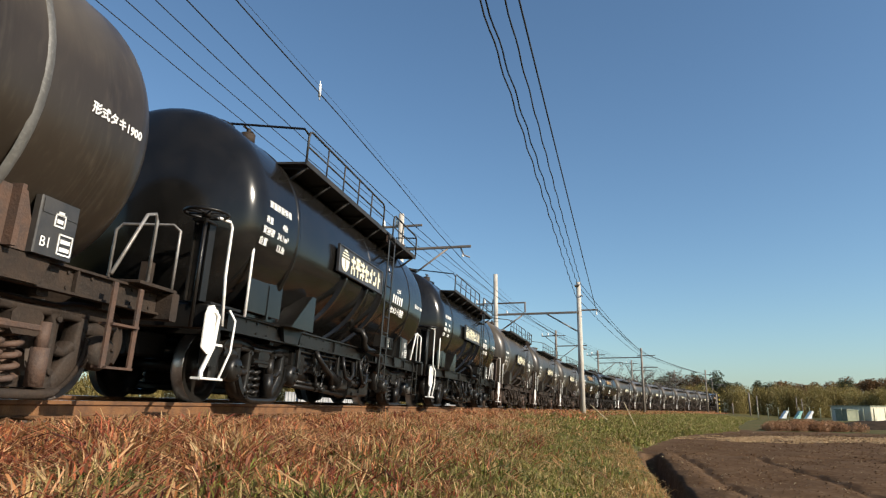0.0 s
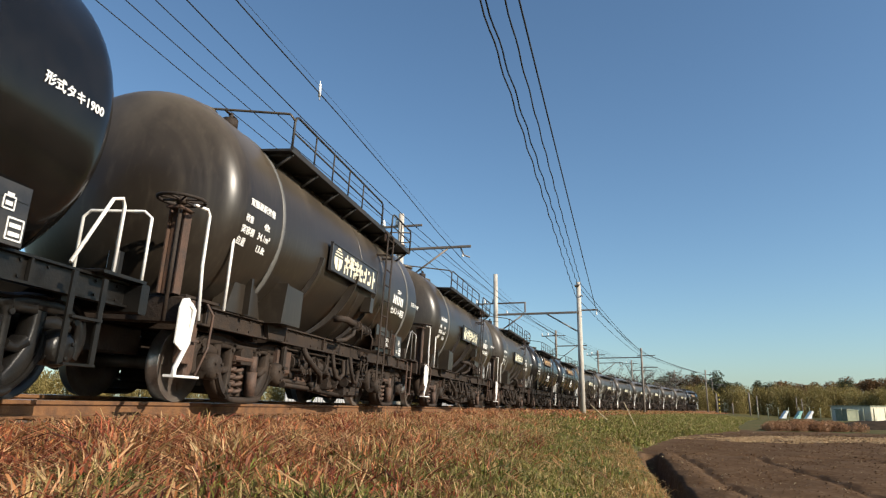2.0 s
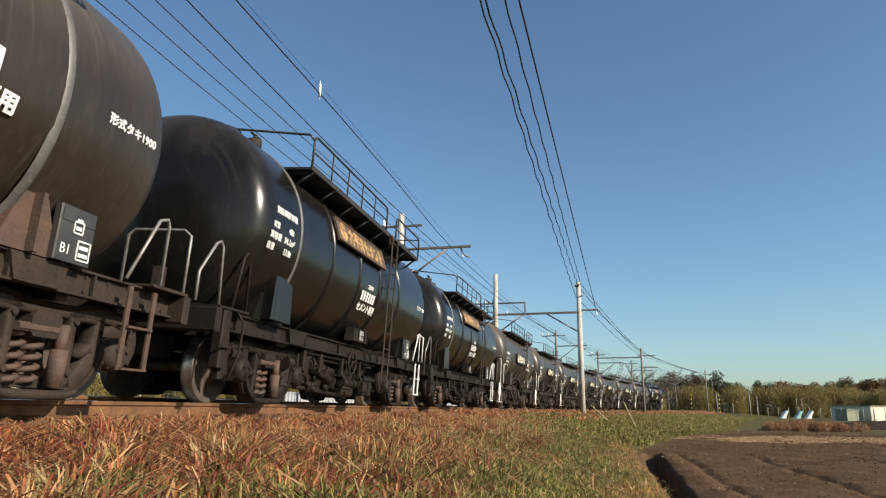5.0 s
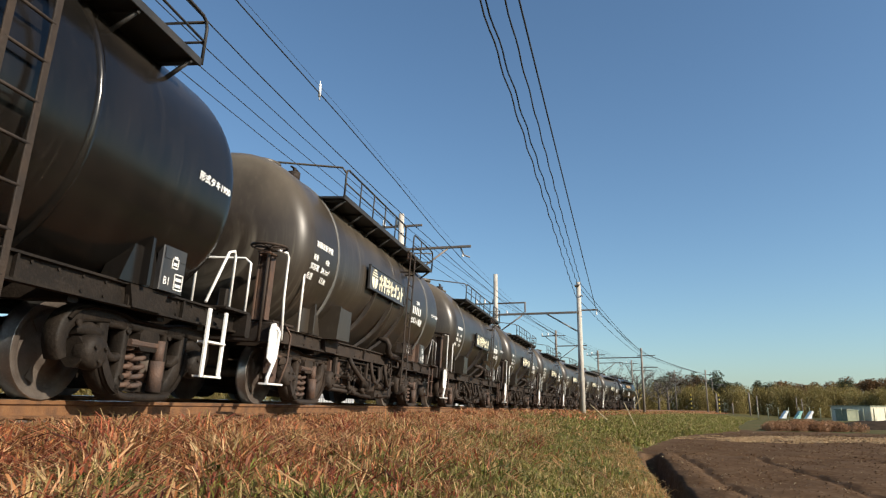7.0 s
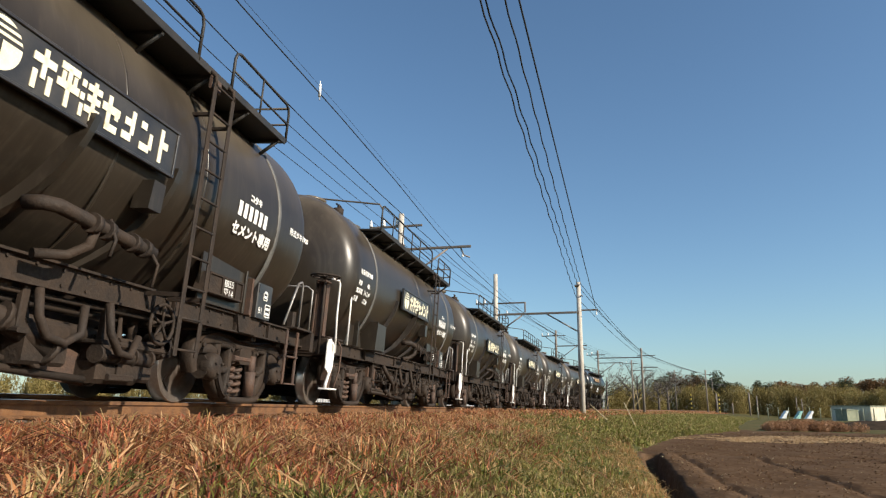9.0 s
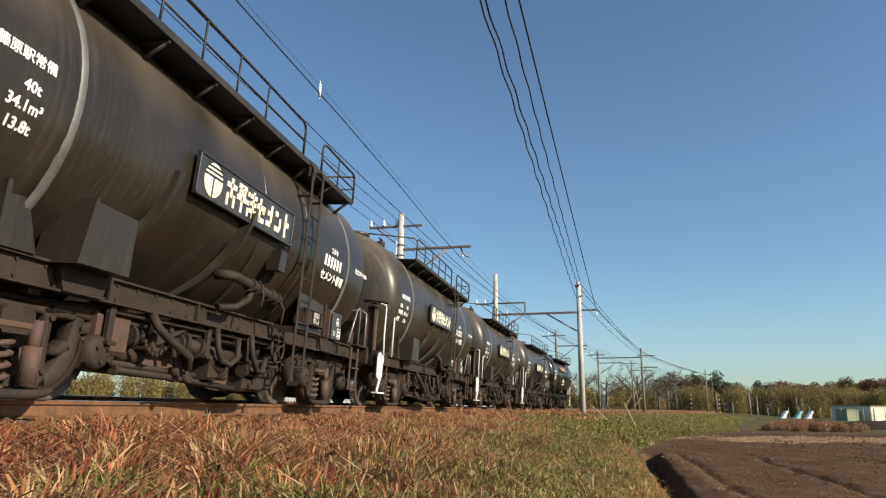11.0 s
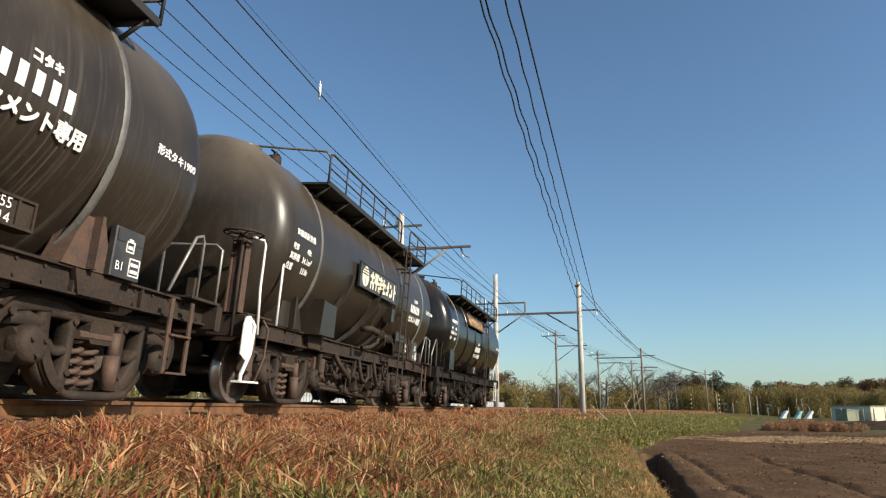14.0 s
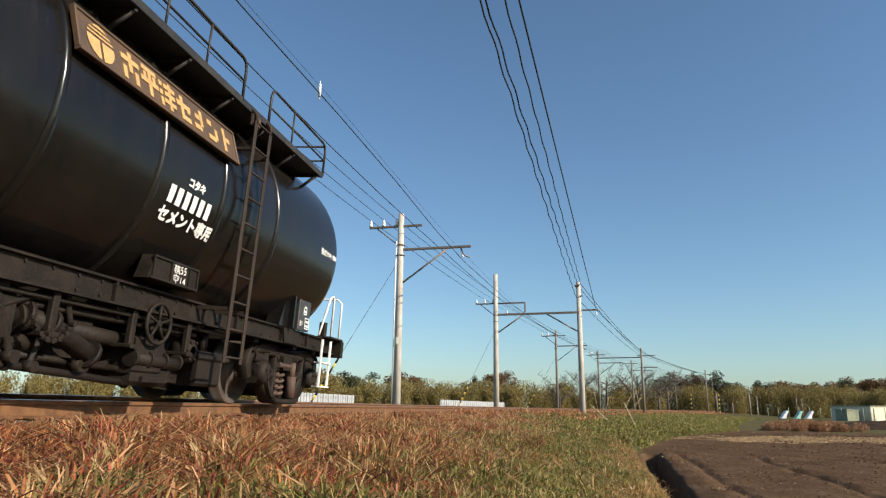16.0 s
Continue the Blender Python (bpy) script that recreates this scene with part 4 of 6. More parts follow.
    part("step_stay", Shape().tube([(-4.67, -1.30, 1.06), (-4.59, -1.34, 0.95), (-4.61, -1.34, 0.6), (-4.79, -1.34, 0.29)], 0.014, 6).box(-5.01, -4.8, -1.345, -1.33, 0.64, 0.665), WHITE_PAINT if style == "clean" else rusty, w)
    part("corner_post", Shape().box(-4.95, -4.79, -1.30, -1.16, 0.42, 1.06, 0.02).box(-4.81, -4.67, -1.24, -1.14, 0.3, 0.8, 0.02), UNDER_CLEAN if style == "clean" else rusty, w)
    # brake gear and pipes under the frame
    part("air_reservoir", Shape().tube([(-0.3, -0.62, 0.58), (-0.25, -0.62, 0.58), (0.75, -0.62, 0.58), (0.8, -0.62, 0.58)], [0.10, 0.17, 0.17, 0.10], 18), under, w, "air reservoir slung under the frame")
    part("brake_cylinder", Shape().tube([(-1.55, -0.85, 0.62), (-1.5, -0.85, 0.62), (-0.95, -0.85, 0.62), (-0.9, -0.85, 0.62)], [0.09, 0.12, 0.12, 0.05], 14).cyl((-0.9, -0.85, 0.62), (-0.45, -0.85, 0.60), 0.03, 8), rusty if worn else under, w)
    part("valve_block", Shape().box(0.55, 1.05, -1.12, -0.80, 0.20, 0.58, 0.03).box(0.50, 1.18, -1.15, -1.05, 0.48, 0.54, 0.02).cyl((0.9, -0.95, 0.58), (0.9, -0.95, 0.84), 0.05, 8), under, w)
    part("brake_lever", Shape().prism([(-0.75, 0.30), (0.75, 0.20), (0.80, 0.28), (0.2, 0.44), (-0.2, 0.47), (-0.7, 0.36)], -0.9, -0.87), rusty if worn else under, w)
    vw = Shape()
    vx = -0.35 if style == "old" else 0.55 + dx
    ring = [(vx + 0.19 * math.cos(k * math.pi / 10), -1.19, 0.76 + 0.19 * math.sin(k * math.pi / 10)) for k in range(20)]
    vw.tube(ring, 0.019, 7, closed=True)
    for k in range(5):
        a_ = k * math.pi * 0.4 + 0.3
        vw.cyl((vx, -1.19, 0.76), (vx + 0.18 * math.cos(a_), -1.19, 0.76 + 0.18 * math.sin(a_)), 0.015, 6)
    vw.cyl((vx, -1.21, 0.76), (vx, -0.85, 0.76), 0.032, 10)
    part("valve_wheel", vw, under, w, "spoked valve hand wheel")
    dp = Shape()
    dp.tube([(0.05, -1.05, 1.35), (0.05, -1.26, 1.34), (0.07, -1.30, 1.24), (0.12, -1.28, 1.12), (0.35, -1.26, 1.06), (1.0, -1.26, 1.02), (1.25, -1.26, 0.98), (1.30, -1.25, 0.85), (1.22, -1.2, 0.66)], 0.06, 10)
    if style in ("worn", "clean"):
        part("discharge_pipe", dp, under if style == "clean" else UNDER_RUST, w, "bent discharge pipe")
    hose = Shape().tube([(-0.55, -1.16, 0.84), (-0.55, -1.2, 0.64), (-0.45, -1.2, 0.50), (-0.25, -1.2, 0.46), (-0.08, -1.2, 0.55), (-0.05, -1.17, 0.78)], 0.035, 8)
    if style != "old":
        part("hose", hose, under, w)
    for y, z, r_, xa, xb in ((-1.08, 0.80, 0.022, -2.3, 1.2), (-1.0, 0.74, 0.03, -2.2, 0.6), (-0.7, 0.42, 0.03, -2.2, 1.6), (0.3, 0.7, 0.03, -4.8, 4.4)):
        part("pipe", Shape().cyl((xa, y, z), (xb, y, z), r_, 8), under, w)
    for x in (-2.25, -1.6, -0.62, 0.3):
        part("hanger", Shape().box(x - 0.035, x + 0.035, -1.13, -1.07, 0.52, 0.86, 0.01).box(x - 0.06, x + 0.06, -1.16, -0.9, 0.50, 0.54, 0.01), under, w)
    part("gear_box", Shape().box(-2.35, -1.9, -1.05, -0.7, 0.42, 0.80, 0.04), rusty if worn else under, w)
    chain = Shape()
    for k in range(14):
        u = k / 13
        chain.box(-1.86 + 0.42 * u - 0.02, -1.86 + 0.42 * u + 0.02, -1.18 - 0.012 * (k % 2), -1.15, 0.62 - 0.6 * u * (1 - u) - 0.02, 0.62 - 0.6 * u * (1 - u) + 0.02, 0.01)
    part("chain", chain, under, w)
    # outlet cone between the bogies
    for x in (-1.3, 1.15):
        part("outlet", Shape().lathe([(0, 0.45), (0.25, 0.18), (0.4, 0.12), (0.4, 0)], 18, pose(x, 0, 0.92, -90)), paint, w)
    # hopper and rigging low between the bogies
    hop = Shape()
    for x in (-1.15, 1.0):
        hop.lathe([(0, 0.62), (0.22, 0.48), (0.42, 0.22), (0.60, 0.15), (0.60, 0.001)], 20, pose(x, 0, 0.98, -90))
    hop.tube([(-2.1, 0, 0.42), (2.1, 0, 0.42)], 0.13, 14)
    part("discharge_hopper", hop, under, w, "dark steel discharge hoppers under the tank")
    ox = -0.55 if style == "old" else dx * 0.6
    gear = part("discharge_gear", pipe_run(Shape(), [(-2.05 + ox, -0.94, 0.62), (-1.25 + ox, -0.94, 0.62)], 0.085), under, w, "flanged discharge pipes and valve gear")
    part("slant_pipe", pipe_run(Shape(), [(-1.20 + ox, -0.98, 0.64), (-0.98 + ox, -1.02, 0.60), (-0.55 + ox, -1.08, 0.40)], 0.085), under, gear)
    part("cross_pipe", pipe_run(Shape(), [(-0.75 + ox, -0.92, 0.60), (0.25 + ox, -0.92, 0.56)], 0.075), under, gear)
    part("low_pipe", pipe_run(Shape(), [(-2.2 + ox, -0.98, 0.30), (-1.3 + ox, -1.0, 0.27), (0.1 + ox, -1.0, 0.19)], 0.032), under, gear)
    part("upper_pipe", pipe_run(Shape(), [(-1.9 + ox, -0.7, 0.83), (-0.9 + ox, -0.8, 0.74), (-0.2 + ox, -1.0, 0.80)], 0.045), under, gear)
    part("valve_body", Shape().box(0.02 + ox, 0.62 + ox, -1.10, -0.78, 0.17, 0.36, 0.04).box(0.06 + ox, 0.58 + ox, -1.06, -0.74, 0.37, 0.58, 0.05).box(0.16 + ox, 0.50 + ox, -1.14, -1.10, 0.20, 0.26, 0.01), under, gear)
    act = Shape().tube([(-0.02 + ox, -1.10, 0.42), (0.72 + ox, -1.10, 0.40)], 0.062, 12)
    for x in (-0.02, 0.22, 0.46, 0.70):
        act.tube([(x + ox, -1.10, 0.42), (x + 0.035 + ox, -1.10, 0.42)], 0.082, 12)
    part("valve_actuator", act, under, gear)
    cock = Shape().lathe([(-0.12, 0.05), (-0.10, 0.12), (0.0, 0.14), (0.10, 0.12), (0.12, 0.05)], 14, pose(0.95 + ox, -1.02, 0.56))
    cock.cyl((0.95 + ox, -1.02, 0.60), (0.95 + ox, -1.02, 0.80), 0.04, 8).box(0.86 + ox, 1.06 + ox, -1.06, -0.98, 0.78, 0.81, 0.01)
    for k in range(6):
        a_ = k * math.pi / 3
        cock.cyl((0.95 + ox + 0.10 * math.cos(a_), -1.15, 0.56 + 0.10 * math.sin(a_)), (0.95 + ox + 0.10 * math.cos(a_), -1.12, 0.56 + 0.10 * math.sin(a_)), 0.016, 6)
    part("drain_cock", cock, under, gear)
    for xa, za, xb, zb in ((-1.55, 0.84, -1.30, 0.32), (-1.05, 0.50, -1.12, 0.26), (-0.85, 0.84, -0.62, 0.30), (-1.9, 0.50, -1.05, 0.86), (0.30, 0.84, 0.34, 0.58), (0.62, 0.36, 1.0, 0.50)):
        part("gear_link", strap(Shape(), [(xa + ox, za), (0.5 * (xa + xb) + ox, 0.5 * (za + zb)), (xb + ox, zb)], [0.075, 0.045, 0.075], -1.06, -1.02), under, gear)
    for xa, za, rr in ((-1.32, 0.33, 0.05), (-0.62, 0.31, 0.05), (-1.12, 0.27, 0.045), (1.0, 0.50, 0.045)):
        part("pivot", Shape().cyl((xa + ox, -1.10, za), (xa + ox, -0.98, za), rr, 10), under, gear)
    part("rigging_plate", Shape().prism([(-1.5, 0.62), (-1.2, 0.66), (-0.3, 0.42), (0.55, 0.22), (0.55, 0.14), (-0.2, 0.2), (-1.45, 0.30)], -0.80, -0.77), rusty if worn else under, w)
    part("rigging_rod", Shape().cyl((-2.3, -0.72, 0.30), (1.6, -0.72, 0.22), 0.028, 8), under, w)
    part("rigging_rod", Shape().cyl((-2.0, -0.98, 0.36), (-0.2, -0.95, 0.30), 0.03, 8), under, w)
    part("slack_adjuster", Shape().tube([(-2.1, -0.9, 0.46), (-2.05, -0.9, 0.46), (-1.5, -0.9, 0.44), (-1.45, -0.9, 0.44)], [0.03, 0.075, 0.075, 0.03], 12), under, w)
    part("equipment_box", Shape().box(-0.55, -0.1, -1.12, -0.78, 0.28, 0.62, 0.03), under, w)
    if style != "old":
        part("drain_pipe", Shape().tube([(-1.75, -1.16, 0.84), (-1.72, -1.22, 0.72), (-1.5, -1.22, 0.62), (-1.1, -1.2, 0.50), (-1.05, -1.18, 0.36)], 0.042, 8), under, w)
    if style != "old":
        part("bent_pipe", Shape().tube([(0.2, -1.2, 0.84), (0.22, -1.24, 0.6), (0.36, -1.24, 0.44), (0.55, -1.22, 0.42), (0.66, -1.2, 0.6)], 0.035, 8), under, w)
    # couplers
    for x, s_ in ((-5.12, -1), (4.66, 1)):
        part("coupler", Shape().box(min(x, x + s_ * 0.2), max(x, x + s_ * 0.2), -0.09, 0.09, 0.78, 0.96, 0.03).prism([(x + s_ * 0.18, 0.74), (x + s_ * 0.34, 0.74), (x + s_ * 0.34, 1.0), (x + s_ * 0.18, 1.0)][::s_], -0.15, 0.13), under, w)
    wheels = wheelset_mesh(UNDER_CLEAN if style == "clean" else WHEEL_STEEL, TREAD_STEEL)
    for xc in (-BOGIE, BOGIE):
        bogie(w, xc, under, box_mat, UNDER_CLEAN if style == "clean" else RUST_BROWN, wheels)
    return w


STYLES = {1: "clean", 2: "clean", 6: "old", 7: "old", 15: "old", 3: "dusty", 4: "dusty", 9: "dusty", 10: "dusty", 11: "dusty", 14: "dusty"}
WAGONS, first = {}, {}
for k in range(16):
    style = STYLES.get(k, "worn")
    here = track_pose(k * WAGON_LEN - run(0.0), 0, 0, CANT)
    if style not in first:
        first[style] = build_wagon(style)
        first[style].matrix_basis = here
        WAGONS[k] = first[style]
    else:
        WAGONS[k] = copy_thing(first[style], here)
# ---- line-side poles ----
POLE_METAL = mat("grey_steel_arm", (0.17, 0.16, 0.15), 0.6, 0.3, second=(0.22, 0.15, 0.10), scale=8)
POLE_DARK = mat("dark_weathered_pole", (0.17, 0.14, 0.115), 0.8, second=(0.24, 0.2, 0.16), scale=5, stretch=(1, 1, 0.3))
PORCELAIN = mat("white_porcelain", (0.85, 0.85, 0.83), 0.2, bump=0)
WIRE = mat("dark_wire", (0.014, 0.014, 0.016), 0.6, bump=0)
FEEDERS = (4.2, 3.6, 3.0)


def insulator(parent, x, y, z, k=1.0):
    sh = Shape().lathe([(0, 0.03), (0.02, 0.08), (0.09, 0.075), (0.10, 0.045), (0.13, 0.07), (0.22, 0.06), (0.30, 0.03), (0.30, 0.001)], 12, pose(x, y, z, 90) @ Matrix.Scale(k, 4))
    part("insulator", sh, PORCELAIN, parent, "white porcelain insulator")


def pole(s, l, foot, top, material, r=0.17, label="tall round concrete line-side pole with steel arms"):
    p = thing("railway_pole", None, None, label, "pole", "poles along the line")
    p.matrix_basis = track_pose(s, l, 0)
    part("post", Shape().tube([(0, 0, foot - 0.6), (0, 0, (foot + top) / 2), (0, 0, top)], [r, r * 0.88, r * 0.74], 18), material, p)
    return p


def feeder_arm(p, z, mat_=POLE_METAL):
    """Cross-arm to the left with three insulators and a stay, a short stub to the right."""
    part("cross_arm", Shape().box(-0.05, 0.05, -0.95, 1.45, z - 0.05, z + 0.04, 0.01), mat_, p)
    part("arm_stay", Shape().tube([(0, 1.1, z - 0.05), (0, 0.1, z - 0.85)], 0.03, 6), mat_, p)
    for y in (0.2, 0.8, 1.4):
        insulator(p, 0, y, z + 0.04)
    for zz in (z - 0.85, z - 1.3):
        part("pole_band", Shape().tube([(0.175 * math.cos(k * 0.5236), 0.175 * math.sin(k * 0.5236), zz) for k in range(12)], 0.025, 6, closed=True), mat_, p)


def bracket_arm(p, z, reach, mat_=POLE_METAL):
    part("bracket_arm", Shape().box(-0.05, 0.05, -reach, 0.12, z - 0.05, z + 0.05, 0.01), mat_, p)
    part("arm_stay", Shape().tube([(0, -reach * 0.68, z - 0.05), (0, -0.12, z - 1.45)], 0.04, 7), mat_, p)
    part("pull_off", Shape().tube([(0, -reach * 0.86, z - 0.05), (0.1, -reach * 0.9, z - 0.35), (0.1, -reach * 0.98, z - 0.45)], 0.03, 6), mat_, p)
    insulator(p, 0.1, -reach * 0.88, z - 0.42, 0.7)


STYLE_A = ((27.2, 0.0, 8.15, CONCRETE), (69.0, 0.0, 7.75, POLE_DARK), (89.2, 0.0, 7.35, POLE_DARK), (109.4, 0.0, 7.5, POLE_DARK), (141.5, 0.0, 7.7, POLE_DARK), (175.0, 0.0, 7.6, POLE_DARK))
for s_, foot, top, m_ in STYLE_A:
    p = pole(s_, -2.8, foot, top, m_, 0.165 if s_ < 60 else 0.13)
    feeder_arm(p, top - 0.55)
    bracket_arm(p, top - 1.6, 3.1)
    if s_ < 30:
        part("plate", Shape().box(-0.185, -0.165, -0.06, 0.05, 2.5, 2.78, 0.01), WHITE_PAINT, p, "small white number plate")
        part("conduit", Shape().cyl((-0.1, 0.18, 0.0), (-0.1, 0.16, 6.9), 0.03, 8), WHITE_PAINT, p, "white plastic conduit")
# the portal: two posts and a beam over the line
p3 = pole(46.9, -2.8, 0.0, 9.3, CONCRETE, 0.2)
feeder_arm(p3, 7.2)
part("drop_frame", Shape().box(-0.05, 0.05, -2.1, 0.0, 7.14, 7.24, 0.01).box(-0.05, 0.05, -2.15, -2.05, 6.5, 7.24, 0.01), POLE_METAL, p3)
part("beam", Shape().box(-0.07, 0.07, -5.8, 0.1, 6.32, 6.46, 0.015), POLE_METAL, p3)
part("arm_stay", Shape().tube([(0, -1.9, 6.3), (0, -0.12, 5.1)], 0.05, 7), POLE_METAL, p3)
insulator(p3, 0, -0.8, 6.46, 0.8)
p1 = pole(47.1, 3.0, -0.6, 8.5, CONCRETE, 0.2, "tall pale concrete pole carrying power lines beside the embankment")
part("beam_arm", Shape().box(-0.06, 0.06, -1.25, 0.1, 6.5, 6.6, 0.015), POLE_METAL, p1)
part("arm_stay", Shape().tube([(0, 2.2, 6.35), (0, 0.12, 5.1)], 0.05, 7), POLE_METAL, p1)
part("clamp", Shape().box(-0.25, 0.25, -0.26, -0.2, 7.5, 7.6, 0.01).box(-0.25, 0.25, -0.1, 0.24, 8.2, 8.28, 0.01), POLE_METAL, p1)
insulator(p1, 0, -1.15, 6.2, 0.8)
for s_, top in ((87.0, 7.3), (141.0, 7.6)):
    q = pole(s_, 3.0, -0.45, top, POLE_DARK, 0.15, "dark weathered line-side pole carrying power lines")
    part("cross_arm", Shape().box(-0.05, 0.05, -1.6, 0.5, top - 0.95, top - 0.85, 0.01), POLE_METAL, q)
    if s_ < 100:
        part("beam", Shape().box(-0.06, 0.06, 0.1, 5.6, top - 1.15, top - 1.03, 0.01), POLE_METAL, q)
        part("cross_arm", Shape().box(-0.05, 0.05, -1.8, 0.3, top - 2.35, top - 2.25, 0.01), POLE_METAL, q)
# plain posts farther along the yard
for x, y, top, r in ((53.0, 132, 3.3, 0.17), (60.2, 134, 3.6, 0.17), (62.6, 136, 3.0, 0.14), (72.5, 140, 3.0, 0.09), (73.6, 140, 2.6, 0.12), (56.0, 132, 1.5, 0.12)):
    q = thing("concrete_post", Shape().tube([(0, 0, -1.2), (0, 0, top)], [r, r * 0.75], 10), POLE_DARK, "plain grey-brown post by the far yard", "post", "posts of the yard")
    q.location = (x, y, 0)


# ---- wires ----
def wire(pts, r, label="thin dark overhead wire", sag=0.0, twist=0.0, name="overhead_wire"):
    out = []
    for (a_, b_) in zip(pts, pts[1:]):
        a_, b_ = Vector(a_), Vector(b_)
        n = max(4, int((b_ - a_).length / 0.5)) if twist else 14
        for k in range(n):
            u = k / n
            d = twist * math.sin(k * 1.35)
            out.append(a_.lerp(b_, u) - Vector((d, 0, sag * 4 * u * (1 - u) + d)))
    out.append(Vector(pts[-1]))
    return thing(name, Shape().tube(out, r, 5), WIRE, label, "wire", "overhead wires")


LEFT_S = (-18.0, -9.0, -2.0, 4.0, 9.0, 13.5, 18.0, 22.5, 27.2, 37.0, 46.9, 69.0, 89.2, 109.4, 141.5, 175.0)
for l_ in FEEDERS:
    wire([on_track(s_, -l_, 7.92 - 0.006 * max(0, s_ - 40)) for s_ in LEFT_S], 0.012, "bare dark feeder wire on insulators", 0.0)
wire([on_track(s_, -2.15 + 0.012 * max(0, s_ - 27), float(np.interp(s_, [10, 28, 47, 70, 110], [7.70, 7.55, 7.0, 6.5, 6.2]))) for s_ in LEFT_S], 0.015, "dark feeder wire beside the poles", 0.0)
wire([on_track(s_, 0, float(np.interp(s_, [8.8, 12.4, 17.4, 22, 27, 37, 47, 70], [6.25, 6.38, 6.36, 6.12, 5.92, 5.86, 5.8, 5.6]))) for s_ in LEFT_S], 0.013, "dark messenger wire over the track", 0.0)
wire([on_track(s_, 0, float(np.interp(s_, [9.3, 12.4, 17.3, 22, 28, 47, 70], [6.40, 6.56, 6.52, 6.38, 6.2, 6.0, 5.75]))) for s_ in LEFT_S], 0.004, "fine dark wire over the track", 0.0)
hanger = thing("wire_insulator", Shape().cyl((0, 0, -0.14), (0, 0, 0.14), 0.03, 10).cyl((0, 0, -0.22), (0, 0, 0.22), 0.012, 6), PORCELAIN, "small white insulator clipped to the overhead wire", "insulator")
hanger.location = on_track(12.4, 0.0, 6.42)
POWER = (((0.67, 11.59, 7.70), (9.16, 45.5, 7.50), 0.03), ((0.79, 11.81, 7.85), (9.34, 45.5, 8.25), 0.03), ((1.20, 12.03, 8.0), (9.54, 45.5, 8.38), 0.02), ((1.39, 11.28, 7.5), (10.52, 45.5, 6.62), 0.0))
for near, far, tw in POWER:
    near, far = Vector(near), Vector(far)
    back = near + (near - far) * 0.7
    back.z = near.z + 0.6
    sag = 0.06
    wire([back, near, far], 0.02, "twisted dark power cable between poles" if tw else "plain dark power cable between poles", sag, tw * 0.6, "power_cable")
    wire([far, on_track(87.0, 3.0 + (far.x - 9.5), 6.6 + (far.z - 7.5) * 0.3), on_track(141.0, 3.2, 6.8)], 0.02, "dark power cable between far poles", 0.3, 0, "power_cable")
# stays of the poles
STRIPES = mat("yellow_stay_guard", (0.62, 0.47, 0.06), 0.5)
for s_, l0, z0, s1, l1 in ((27.2, -2.9, 6.0, 25.8, -6.3), (46.9, -2.9, 5.2, 46.2, -5.6), (69.0, -2.9, 5.0, 68.0, -6.0)):
    a_, b_ = on_track(s_, l0, z0), on_track(s1, l1, -0.5)
    g = thing("pole_stay", None, None, "thin guy wire with a striped yellow guard", "guy wire", "stays of the poles")
    part("stay_wire", Shape().tube([a_, b_], 0.010, 5), WIRE, g)
    for k in range(9):
        part("guard_band", Shape().tube([b_.lerp(a_, 0.07 + 0.033 * k), b_.lerp(a_, 0.07 + 0.033 * (k + 1))], 0.045, 7), STRIPES if k % 2 else UNDER_CLEAN, g)

# ---- white ribbed fences behind the line ----
FENCE = mat("weathered_white_sheet", (0.42, 0.43, 0.44), 0.6, second=(0.33, 0.33, 0.33), scale=4)
for s0, s1 in ((50.3, 68.0), (27.5, 35.0)):
    fe = thing("fence", None, None, "low white ribbed sheet fence behind the track", "fence", "white fences")
    n = int((s1 - s0) / 0.55)
    for k in range(n):
        a_ = on_track(s0 + (s1 - s0) * (k + 0.5) / n, -8.0, 0)
        ob = part("panel", Shape().prism([(-0.27, -0.8), (0.27, -0.8), (0.27, 0.55), (-0.27, 0.55)], -0.02, 0.02).prism([(-0.08, -0.8), (0.08, -0.8), (0.08, 0.56), (-0.08, 0.56)], -0.07, 0.021), FENCE, fe)
        ob.matrix_basis = track_pose(s0 + (s1 - s0) * (k + 0.5) / n, -8.0, 0)


# ---- woods ----
def tufts(name, material, centres, spread, per, size, label, category, kind="stuff", parent=None, up=0.3, seed=1):
    """Many small leaves scattered round the centres, thinning outwards."""
    r = np.random.default_rng(seed)
    c = np.repeat(np.asarray(centres, float), per, axis=0)
    sp = np.repeat(np.asarray(spread, float).reshape(len(centres), -1), per, axis=0)
    n = len(c)
    d = r.normal(0, 1, (n, 3))
    d /= np.linalg.norm(d, axis=1)[:, None]
    p = c + d * (r.random((n, 1)) ** 0.45) * sp
    u = r.normal(0, 1, (n, 3))
    u[:, 2] = np.abs(u[:, 2]) * up
    u /= np.linalg.norm(u, axis=1)[:, None]
    w = np.cross(u, r.normal(0, 1, (n, 3)))
    w /= np.linalg.norm(w, axis=1)[:, None]
    k = size * r.uniform(0.5, 1.4, (n, 1))
    v = np.stack([p - u * k, p + w * k * 0.45, p + u * k, p - w * k * 0.45], 1)
    me = bpy.data.meshes.new(name)
    me.from_pydata(v.reshape(-1, 3).tolist(), [], (np.arange(n * 4).reshape(n, 4)).tolist())
    me.materials.append(material)
    ob = new(name, me)
    if parent is None:
        return tagged(ob, label, category, kind=kind)
    ob.parent = parent
    return tagged(ob, label)


